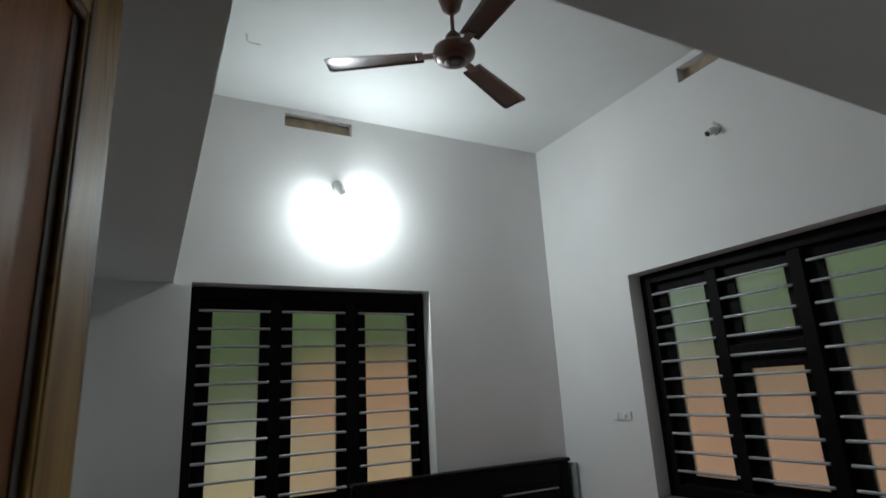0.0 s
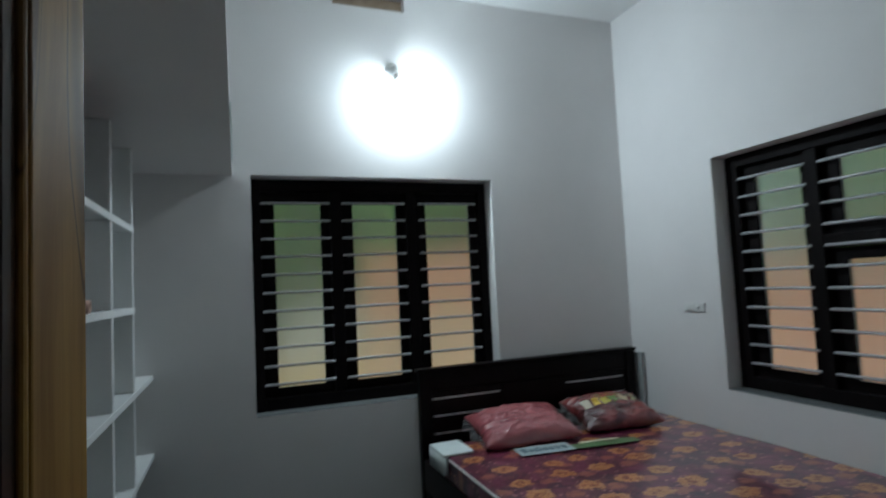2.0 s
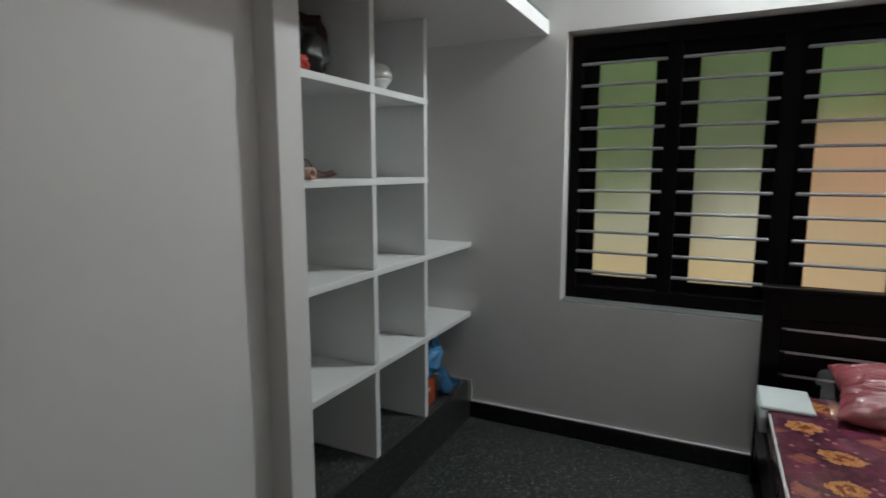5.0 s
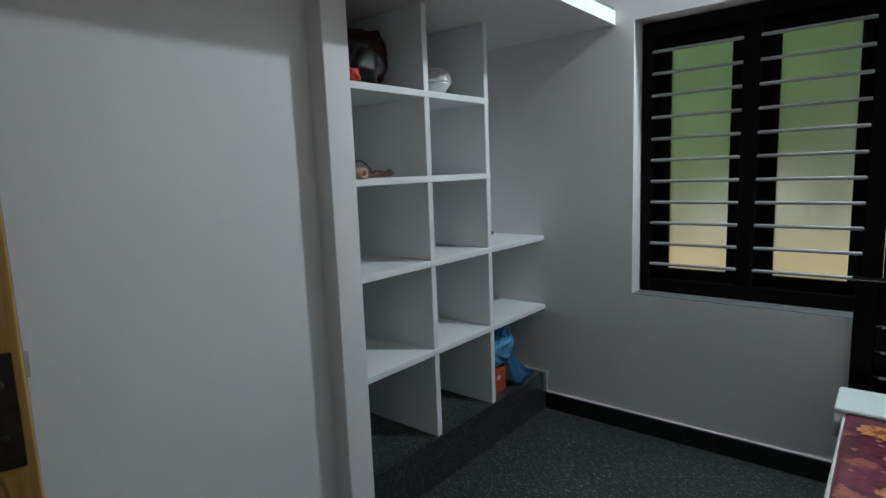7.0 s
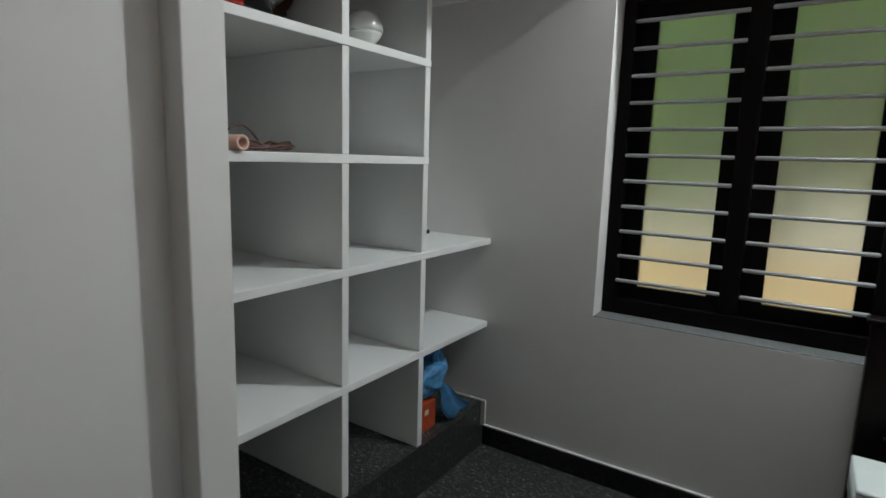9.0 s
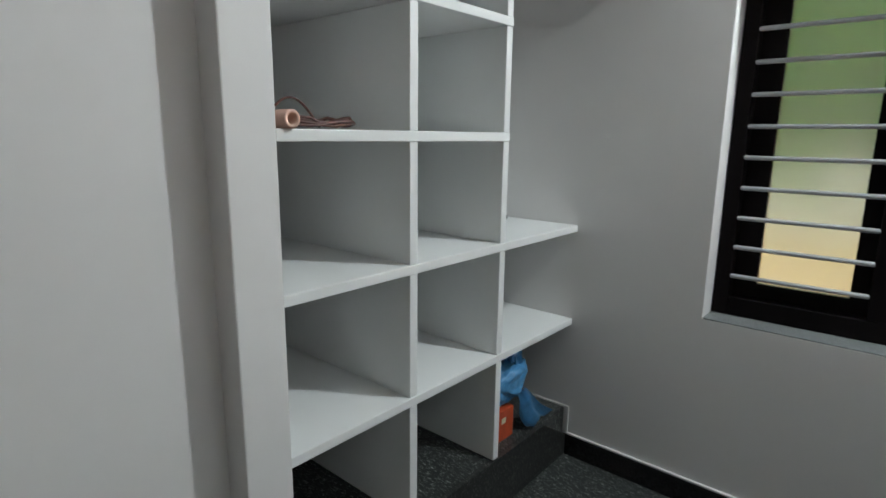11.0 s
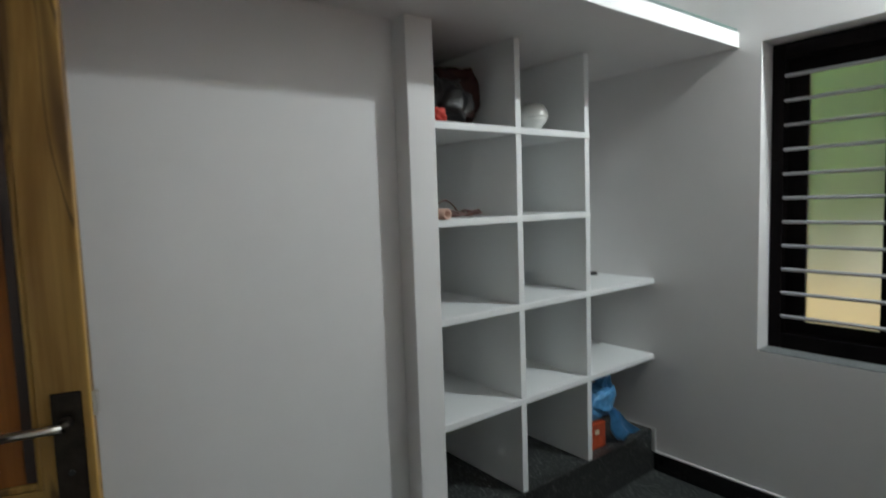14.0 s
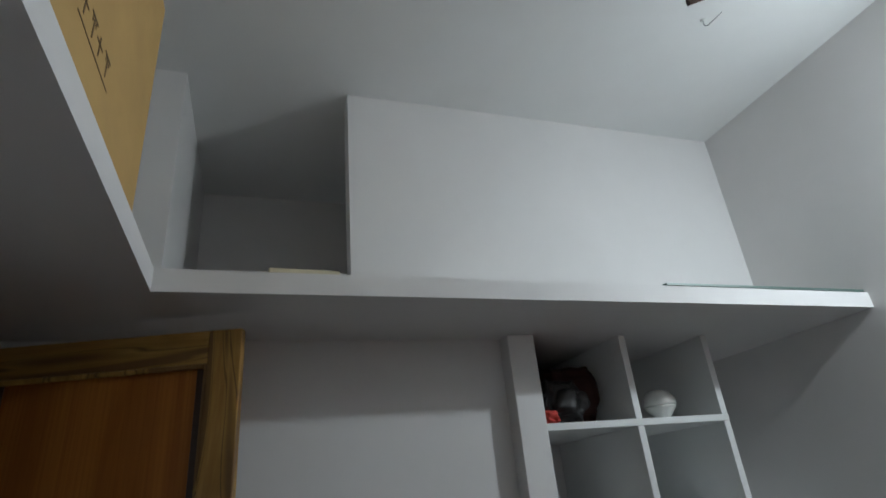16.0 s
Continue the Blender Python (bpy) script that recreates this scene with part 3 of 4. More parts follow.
def door_leaf(hinge, free):
    """A framed leaf: two stiles, rails, a moulded veneer panel, lock plate and lever. Local x runs from hinge to free edge."""
    h, f = Vector(hinge), Vector(free)
    width = (f - h).length
    ang = math.degrees(math.atan2(f.y - h.y, f.x - h.x))
    d = empty("door_leaf", pose(h.x, h.y, 0.012, 0, 0, ang), label="open teak door leaf with sapwood stiles and reddish veneer panel", category="door")
    th, top = 0.036, 2.056
    y0, y1 = 0.0, th
    sw = 0.098
    part("stile", rbox((0, y0, 0), (sw, y1, top), 0.003), LEAFSAP, d, "dark streaked hinge stile")
    part("stile", rbox((width - sw, y0, 0), (width, y1, top), 0.003), LEAFSAP, d, "pale yellow sapwood stile with dark heart streak")
    for z0, z1 in ((0, 0.16), (0.80, 0.90), (top - 0.10, top)):
        bm = rbox((-(z1 - z0) / 2, y0 + 0.001, sw), ((z1 - z0) / 2, y1 - 0.001, width - sw), 0.002)
        r = part("rail", bm, LEAFSAP, d)
        r.matrix_basis = Matrix.Translation((0, 0, (z0 + z1) / 2)) @ Matrix(((0, 0, 1, 0), (0, 1, 0, 0), (-1, 0, 0, 0), (0, 0, 0, 1)))
    for z0, z1 in ((0.16, 0.80), (0.90, top - 0.10)):
        part("panel", rbox((sw, y0 + 0.011, z0), (width - sw, y1 - 0.011, z1), 0.002), LEAFPANEL, d, "reddish brown veneer panel")
        for side in (y0 + 0.001, y1 - 0.011):
            for lo, hi in (((sw, side, z0), (sw + 0.010, side + 0.010, z1)), ((width - sw - 0.010, side, z0), (width - sw, side + 0.010, z1)),
                           ((sw + 0.010, side, z0), (width - sw - 0.010, side + 0.010, z0 + 0.016)), ((sw + 0.010, side, z1 - 0.016), (width - sw - 0.010, side + 0.010, z1))):
                part("moulding", rbox(lo, hi, 0.004), LEAFSAP, d, "pale quarter-round moulding")
        for side in (y0 + 0.0085, y1 - 0.0120):
            for lo, hi in (((sw + 0.0102, side, z0 + 0.016), (sw + 0.030, side + 0.0035, z1 - 0.016)), ((width - sw - 0.030, side, z0 + 0.016), (width - sw - 0.0102, side + 0.0035, z1 - 0.016))):
                part("bead", rbox(lo, hi, 0.001, 1), LEAFDARK, d, "dark stained bead")
    # lock furniture on the room side (local -y) and the wall side
    for s in (-1, 1):
        yb = y0 if s < 0 else y1
        px = width - 0.043
        pl = part("lock_plate", rbox((px - 0.028, min(yb, yb + s * 0.006), 0.865), (px + 0.028, max(yb, yb + s * 0.006), 1.100), 0.003), BLACKMETAL, d, "dark metal lock plate")
        bm = rod((px, yb + s * 0.004, 1.040), (px, yb + s * 0.050, 1.040), 0.010)
        part("spindle", bm, BLACKMETAL, pl, smooth=True)
        lv = tube([(px, yb + s * 0.050, 1.040), (px - 0.03, yb + s * 0.054, 1.041), (px - 0.08, yb + s * 0.052, 1.039), (px - 0.118, yb + s * 0.047, 1.035)], 0.0085, 10)
        part("lever", lv, CHROME, pl, "worn steel lever", True)
        part("keyhole", rod((px, yb + s * 0.0062, 0.93), (px, yb + s * 0.0085, 0.93), 0.006), BLACKPLASTIC, pl)
    part("latch", rbox((width - 0.0005, th / 2 - 0.010, 1.04), (width + 0.010, th / 2 + 0.010, 1.09), 0.002), CHROME, d, "steel latch tongue")
    for z in (0.25, 1.05, 1.82):
        part("hinge", rod((-0.006, y0 - 0.004, z - 0.05), (-0.006, y0 - 0.004, z + 0.05), 0.007), CHROME, d, "steel butt hinge", True)
    return d


LEAF_HINGE, LEAF_FREE = (1.386, 1.708, 0), (1.630, 2.488, 0)
door_leaf(LEAF_HINGE, LEAF_FREE)

# ---- windows ----


def window(name, m, label, transom):
    """Three lights with horizontal grille bars in front of dark sashes with figured glass. Local x along the wall, y outwards, z up."""
    w, z0, z1 = 1.522, 0.757, 2.122
    win = empty(name, m, kind="structure", label=label, category="window")
    f0, f1 = 0.105, 0.185
    part("window_sill", rbox((0.001, 0.002, z0 - 0.0055), (w - 0.001, f1, z0 - 0.0005), 0.001, 1), SILL, win, "rough grey granite sill")
    part("window_frame", rbox((0.002, f0, z0), (0.055, f1, z1 - 0.002), 0.004), FRAMEWOOD, win)
    part("window_frame", rbox((w - 0.055, f0, z0), (w - 0.002, f1, z1 - 0.002), 0.004), FRAMEWOOD, win)
    part("window_frame", rbox((0.0555, f0, z1 - 0.07), (w - 0.0555, f1, z1 - 0.002), 0.004), FRAMEWOOD, win)
    part("window_frame", rbox((0.0555, f0, z0), (w - 0.0555, f1, z0 + 0.07), 0.004), FRAMEWOOD, win)
    cols = ((0.055, 0.463), (0.532, 0.950), (1.020, w - 0.055))
    for a, b in ((0.4635, 0.5315), (0.9505, 1.0195)):
        part("mullion", rbox((a, f0, z0 + 0.0705), (b, f1, z1 - 0.0705), 0.004), FRAMEWOOD, win)
    bar = None
    for i, (a, b) in enumerate(cols):
        spans = [(z0 + 0.0705, z1 - 0.0705)]
        if transom and i == 1:
            spans = [(z0 + 0.0705, 1.535), (1.605, z1 - 0.0705)]
            part("transom", rbox((a + 0.0005, f0 + 0.004, 1.5355), (b - 0.0005, f1, 1.6045), 0.003), FRAMEWOOD, win)
        for s0, s1 in spans:
            g0, g1 = f0 + 0.044, f0 + 0.078
            sl, sr = 0.078, 0.052
            sash = part("sash", boxes(((a + 0.001, g0, s0 + 0.001), (a + sl, g1, s1 - 0.001)), ((b - sr, g0, s0 + 0.001), (b - 0.001, g1, s1 - 0.001)),
                                      ((a + sl, g0, s0 + 0.001), (b - sr, g1, s0 + 0.050)), ((a + sl, g0, s1 - 0.062), (b - sr, g1, s1 - 0.001))), FRAMEWOOD, win)
            p = part("pane", boxes(((a + sl - 0.005, g0 + 0.014, s0 + 0.045), (b - sr + 0.005, g0 + 0.019, s1 - 0.055))), FROST, sash, "blurred figured glass")
            p.visible_shadow = False
        for k in range(11):
            z = 0.905 + k * 0.1073
            if bar is None or i == 0 and k == 0:
                bar = part("grille_bar", rbox((-0.207, -0.008, -0.008), (0.207, 0.008, 0.008), 0.0072, 4), BARPAINT, win, "grey painted steel bar", True)
                bar.matrix_basis = Matrix.Translation(((a + b) / 2, f0 + 0.004, z))
            else:
                c = share("grille_bar", bar, Matrix.Translation(((a + b) / 2, f0 + 0.004, z)), win)
                c["label"] = "grey painted steel bar"
    return win


w1 = window("window_1", pose(W1[0], YB, 0), "three-light dark wooden window with grey grille bars and figured glass", False)
bolt = part("tower_bolt", rbox((0.975, 0.096, 0.800), (0.995, 0.1045, 0.880), 0.002), CHROME, w1, "small steel tower bolt")
part("bolt_knob", rod((0.985, 0.097, 0.850), (0.985, 0.078, 0.850), 0.006), CHROME, bolt, "", True)
w2 = window("window_2", pose(XR, W2[1] - 0.028, 0, 0, 0, -90), "wide three-light dark wooden window with a transom and figured glass", True)
part("window_frame", rbox((-0.0265, 0.105, 0.757), (0.0015, 0.185, 2.118), 0.003), FRAMEWOOD, w2)
part("window_sill", rbox((-0.027, 0.002, 0.7515), (0.0005, 0.185, 0.7565), 0.001, 1), SILL, w2, "rough grey granite sill")

# ---- built-in shelves ----
shelves = empty("built_in_shelf", pose(XC, 3.608, 0), label="white painted built-in wardrobe shelving on a granite plinth", category="shelf")
x0, x1 = XB - XC + 0.001, -0.002
Y1, Y2, YE = 0.429, 0.870, YB - 3.608 - 0.001     # divider middles and the far end
PZ = 0.221
part("plinth", rbox((x0, 0.001, 0.001), (-0.014, YE, PZ), 0.003), FLOOR, shelves, "dark grey granite plinth")
bm = bmesh.new()                       # front slab, its far end cut on a slant down to the skirting
front = [bm.verts.new((-0.0138, y, z)) for y, z in ((0.001, 0.001), (YE, 0.001), (YE, 0.095), (YE - 0.205, PZ), (0.001, PZ))]
face = bm.faces.new(front)
ext = bmesh.ops.extrude_face_region(bm, geom=[face])
for v in ext["geom"]:
    if isinstance(v, bmesh.types.BMVert):
        v.co.x += 0.018
bmesh.ops.recalc_face_normals(bm, faces=bm.faces[:])
part("plinth_front", bm, PLINTHFRONT, shelves, "granite facing slab, its shade put into a darker colour")
tops = (0.636, 1.040, 1.410, 1.768)
for i, z in enumerate(tops):
    end = YE if i < 2 else Y2 + 0.016
    part("shelf_board", rbox((x0, 0.001, z - 0.028), (x1 + 0.002, end, z), 0.0025), SHELF, shelves)
levels = (PZ,) + tops + (LZ0,)
for i in range(5):
    lo = levels[i] + 0.0003
    hi = (levels[i + 1] - 0.0283) if i < 4 else LZ0 - 0.0005
    for y in (Y1, Y2):
        part("divider", rbox((x0, y - 0.016, lo), (x1 - 0.001, y + 0.016, hi), 0.0025), SHELF, shelves)

# ---- bed ----
BX0, BX1 = 2.825, 4.425
BY1 = YB - 0.018
BY0 = BY1 - 2.02


def bed():
    b = empty("bed", pose(0, 0, 0), label="dark polished wooden double bed with a slotted headboard", category="bed")
    hy0, hy1 = BY1 - 0.055, BY1
    ht = 0.914
    part("headboard_post", rbox((BX0, hy0, 0), (BX0 + 0.075, hy1, ht), 0.005), BEDWOOD, b)
    part("headboard_post", rbox((BX1 - 0.075, hy0, 0), (BX1, hy1, ht), 0.005), BEDWOOD, b)
    part("headboard_cap", rbox((BX0 - 0.012, hy0 - 0.012, ht), (BX1 + 0.012, hy1 + 0.006, ht + 0.022), 0.006, 3), BEDWOOD, b)
    mid0, mid1 = 3.385, 3.855
    part("centre_panel", rbox((mid0, hy0 + 0.008, 0.22), (mid1, hy1 - 0.008, ht - 0.12), 0.004), BEDWOOD, b)
    part("top_rail", rbox((BX0 + 0.0755, hy0 + 0.005, ht - 0.1195), (BX1 - 0.0755, hy1 - 0.005, ht - 0.001), 0.004), BEDWOOD, b)
    for a, c in ((BX0 + 0.0755, mid0 - 0.0005), (mid1 + 0.0005, BX1 - 0.0755)):
        zs = (0.22, 0.528, 0.6335, 0.7385)
        for i in range(4):
            lo = zs[i] + (0.012 if i else 0)
            hi = zs[i + 1] if i < 3 else ht - 0.121
            part("slat", rbox((a, hy0 + 0.012, lo), (c, hy1 - 0.012, hi), 0.003), BEDWOOD, b)
        for z in (0.528, 0.6335, 0.7385):
            part("inlay", rbox((a + 0.02, hy0 + 0.014, z + 0.0005), (c - 0.02, hy0 + 0.024, z + 0.0115), 0.001, 1), PIPING, b, "pale line between headboard boards")
    part("side_rail", rbox((BX0 + 0.004, BY0 + 0.06, 0.22), (BX0 + 0.038, hy0 - 0.0005, 0.40), 0.004), BEDWOOD, b)
    part("side_rail", rbox((BX1 - 0.038, BY0 + 0.06, 0.22), (BX1 - 0.004, hy0 - 0.0005, 0.40), 0.004), BEDWOOD, b)
    part("foot_rail", rbox((BX0 + 0.0755, BY0, 0.20), (BX1 - 0.0755, BY0 + 0.045, 0.46), 0.004), BEDWOOD, b)
    for x in (BX0, BX1 - 0.075):
        part("leg", rbox((x, BY0 - 0.005, 0), (x + 0.075, BY0 + 0.055, 0.48), 0.005), BEDWOOD, b)
    for k in range(9):
        y = BY0 + 0.12 + k * 0.215
        part("bed_slat", rbox((BX0 + 0.0385, y, 0.345), (BX1 - 0.0385, y + 0.10, 0.363), 0.002, 1), BEDWOOD, b)
    # scroll bracket where the rail meets the post
    part("bracket", rbox((BX0 + 0.006, hy0 - 0.10, 0.12), (BX0 + 0.036, hy0 - 0.001, 0.2195), 0.02, 4), BEDWOOD, b)
    return b


bed()
MZ0, MZ1 = 0.3640, 0.520


def mattress():
    lo, hi = (BX0 + 0.012, BY0 + 0.06, MZ0), (BX1 + 0.028, 4.775, MZ1)
    bm = boxes((lo, hi))
    bmesh.ops.bevel(bm, geom=bm.edges[:], offset=0.022, segments=3, profile=0.5, affect="EDGES")
    bmesh.ops.subdivide_edges(bm, edges=[e for e in bm.edges if e.calc_length() > 0.3], cuts=34, use_grid_fill=True)
    for v in bm.verts:
        if v.co.z > MZ1 - 0.012:
            v.co.z += 0.006 * noise.noise(v.co * 3.2) + 0.0025 * noise.noise(v.co * 9)
    m = empty("mattress", label="burgundy mattress printed with orange flowers, wrapped in clear film", category="mattress")
    part("cover", bm, PRINTED, m, "", True)
    r = 0.0065
    z = MZ1 - 0.012
    part("piping", tube([(lo[0] + 0.012, lo[1] + 0.02, z), (lo[0] + 0.003, lo[1] + 0.06, z), (lo[0] + 0.002, (lo[1] + hi[1]) / 2, z), (lo[0] + 0.003, hi[1] - 0.06, z), (lo[0] + 0.012, hi[1] - 0.02, z)], r), PIPING, m, "pale edge piping", True)
    return m


mattress()
# pale foam end showing past the printed cover
bm = rbox((2.806, 4.53, 0.5225), (2.990, 4.768, 0.541), 0.009, 3)
box(bm, (2.808, 4.535, 0.43), (2.835, 4.766, 0.5235))
thing("foam_slab", bm, FOAM, "pale white foam slab at the mattress corner", "foam", smooth=True)


def pillow(lo, hi, m, seed, mat, label, patches):
    """A stuffed pillow in a clear bag, with drawn-in corners."""
    p = empty("pillow", m, label=label, category="pillow", group="pillows on the bed")
    bm = bmesh.new()
    n = 72
    hx, hy, hz = [(b - a) / 2 for a, b in zip(lo, hi)]
    grid = {}
    for s in (1, -1):
        for i in range(n + 1):
            for j in range(n + 1):
                u, v = 2 * i / n - 1, 2 * j / n - 1
                edge = (1 - abs(u) ** 3.2) * (1 - abs(v) ** 3.2)
                puff = max(0, edge) ** 0.5
                pin = 1 - 0.10 * ((1 - abs(u)) * abs(v) ** 3 + (1 - abs(v)) * abs(u) ** 3)
                x, y = hx * u * pin, hy * v * pin
                z = s * hz * puff * (1 + 0.13 * noise.noise(Vector((u * 1.8 + seed, v * 1.8, s))))
                z += 0.012 * puff * noise.noise(Vector((u * 4, v * 5, seed + s)))
                fold_at = Vector((u * 2.1 + v * 1.3 + seed, v * 2.6 - u * 0.8, seed * 2 + s))
                z += 0.011 * puff * (1 - min(1, abs(noise.noise(fold_at)) * 5)) ** 2 + 0.005 * puff * (1 - min(1, abs(noise.noise(fold_at * 2.3)) * 4)) ** 2
                if (i in (0, n) or j in (0, n)) and s < 0:
                    grid[s, i, j] = grid[1, i, j]
                else:
                    grid[s, i, j] = bm.verts.new((x, y, z))
        for i in range(n):
            for j in range(n):
                q = [grid[s, i, j], grid[s, i + 1, j], grid[s, i + 1, j + 1], grid[s, i, j + 1]]
                bm.faces.new(q if s > 0 else q[::-1])
    part("cushion", bm, mat, p, "", True)
    # spare film gathered at two sides
    for sx in (-1, 1):
        bm = bmesh.new()
        k = 12
        rows = []
        for j in range(k + 1):
            v = 2 * j / k - 1
            base = sx * hx * (1 - 0.10 * abs(v) ** 3)
            rows.append([bm.verts.new((base + sx * w * (0.035 + 0.02 * noise.noise(Vector((v * 3, seed, w)))), hy * v * 0.92, 0.02 * w * math.sin(v * 9 + seed) - 0.01 * w)) for w in (-0.2, 0.5, 1.0)])
        for a, b in zip(rows, rows[1:]):
            for c in (0, 1):
                bm.faces.new((a[c], a[c + 1], b[c + 1], b[c]))
        bmesh.ops.solidify(bm, geom=bm.faces[:], thickness=0.0015)
        part("film_edge", bm, FILM, p, "loose clear plastic film", True)
    for lo2, hi2, mt in patches:
        part("print_patch", rbox(lo2, hi2, 0.002, 1), mt, p, "printed label under the film")
    return p


pillow((-0.295, -0.19, -0.080), (0.295, 0.19, 0.080), pose(3.345, 4.650, 0.598, 13, 0, -3), 1.3, PINKWRAP, "plain pink pillow sealed in crinkled clear plastic", ())
pillow((-0.265, -0.19, -0.072), (0.265, 0.19, 0.072), pose(3.985, 4.665, 0.598, 15, 0, -5), 5.1, PRINTWRAP, "dark red printed pillow with yellow motifs in clear plastic", ())

# label sheet lying on the mattress
card = empty("mattress_label", pose(3.345, 4.395, 0.5285, 0, 0, -6), label="white and green printed label sheet under the film on the mattress", category="label")
part("white_panel", rbox((-0.16, -0.070, 0), (0.155, 0.070, 0.0012), 0.0005, 1), LABELWHITE, card)
part("green_panel", rbox((0.1555, -0.070, 0), (0.55, 0.010, 0.0012), 0.0005, 1), LABELGREEN, card, "green half of the label")
part("cream_strip", rbox((0.22, 0.0105, 0), (0.46, 0.040, 0.0012), 0.0005, 1), CREAM, card, "cream strip of the label")
for k, (a, w) in enumerate(((-0.132, 0.030), (-0.094, 0.024), (-0.064, 0.020), (-0.038, 0.018), (-0.012, 0.030), (0.026, 0.026), (0.060, 0.026), (0.094, 0.034))):
    part("letter_bar", rbox((a, -0.030, 0.0012), (a + w, 0.022 + (0.018 if k in (0, 3) else 0), 0.0018), 0.0002, 1), LABELINK, card)

# grey plank standing between the headboard and the wall
bm = rbox((-0.012, -0.05, 0), (0.012, 0.05, 0.90), 0.002, 1)
thing("leaning_plank", bm, PLANK, "grey laminate plank leaning in the corner beside the headboard", "plank", pose(4.456, 4.945, 0.0, 0, 0, 0))

# ---- wall fittings ----


def bulb_lamp(at, axis):
    """A lit bulb in an angled holder: round wall plate, tapered arm, bulb skirt and opal dome. Local y runs into the wall."""
    lamp = empty("wall_lamp", pose(*at), label="lit white opal bulb in an angled holder on the wall", category="lamp")
    a = Vector(axis).normalized()
    turn = Matrix.Translation((0, -0.018, 0)) @ a.to_track_quat("Z", "Y").to_matrix().to_4x4()
    part("back_plate", lathe([(0, 0.0005), (0.042, 0.0005), (0.040, 0.012), (0.030, 0.020), (0, 0.020)]), WHITEPLASTIC, lamp, "round white wall plate", True).matrix_basis = pose(0, 0, 0, 90, 0, 0)
    part("holder", lathe([(0, 0), (0.022, 0.001), (0.024, 0.030), (0.027, 0.058), (0, 0.058)]), WHITEPLASTIC, lamp, "white angled holder", True).matrix_basis = turn
    bulb = part("bulb", lathe([(0, 0.0585), (0.016, 0.0585), (0.020, 0.074), (0.035, 0.102), (0.0405, 0.122), (0, 0.122)]), WHITEPLASTIC, lamp, "white tapered bulb body", True)
    bulb.matrix_basis = turn
    dome = [(0.040, 0.1225)] + [(0.043 * math.cos(radians(d)), 0.132 + 0.041 * math.sin(radians(d))) for d in range(0, 90, 10)] + [(0, 0.173)]
    part("dome", lathe(dome, 32), LAMPGLOW, bulb, "glowing opal dome", True).matrix_basis = Matrix.Identity(4)
    return lamp


bulb_lamp((2.755, YB, 2.82), (0.28, -0.44, -0.86))

hold = empty("bulb_holder", pose(XR, 3.40, 2.800) @ Matrix.Scale(0.8, 4), label="empty white angled bulb holder on the wall", category="bulb holder")
part("back_plate", lathe([(0, 0), (0.042, 0), (0.040, 0.012), (0.030, 0.020), (0, 0.020)]), WHITEPLASTIC, hold, "", True).matrix_basis = pose(-0.0005, 0, 0, 0, -90, 0)
part("arm", rod((-0.015, 0, 0), (-0.075, 0.018, -0.035), 0.024, 0.026), WHITEPLASTIC, hold, "", True)
part("socket_mouth", rod((-0.073, 0.0175, -0.034), (-0.079, 0.0195, -0.0375), 0.019), BLACKPLASTIC, hold, "black open socket", True)
part("cover_pin", rod((-0.012, 0.0, 0.041), (-0.012, 0.0, 0.065), 0.004), WHITEPLASTIC, hold, "", True)

sw = empty("switch_board", pose(XR, 4.405, 1.228), label="white plastic switch plate on the wall", category="switch")
part("plate", rbox((-0.011, -0.082, -0.028), (-0.0005, 0.082, 0.028), 0.003), WHITEPLASTIC, sw)
for k, y in enumerate((0.040, 0.012)):
    part("rocker", rbox((-0.015, y - 0.011, -0.017), (-0.0105, y + 0.011, 0.017), 0.002), WHITEPLASTIC, sw)
part("socket", rod((-0.0105, -0.035, -0.002), (-0.013, -0.035, -0.002), 0.014), WHITEPLASTIC, sw, "", True)
part("socket_hole", rod((-0.0131, -0.035, -0.002), (-0.0138, -0.035, -0.002), 0.004), BLACKPLASTIC, sw)

# ---- ceiling fan ----


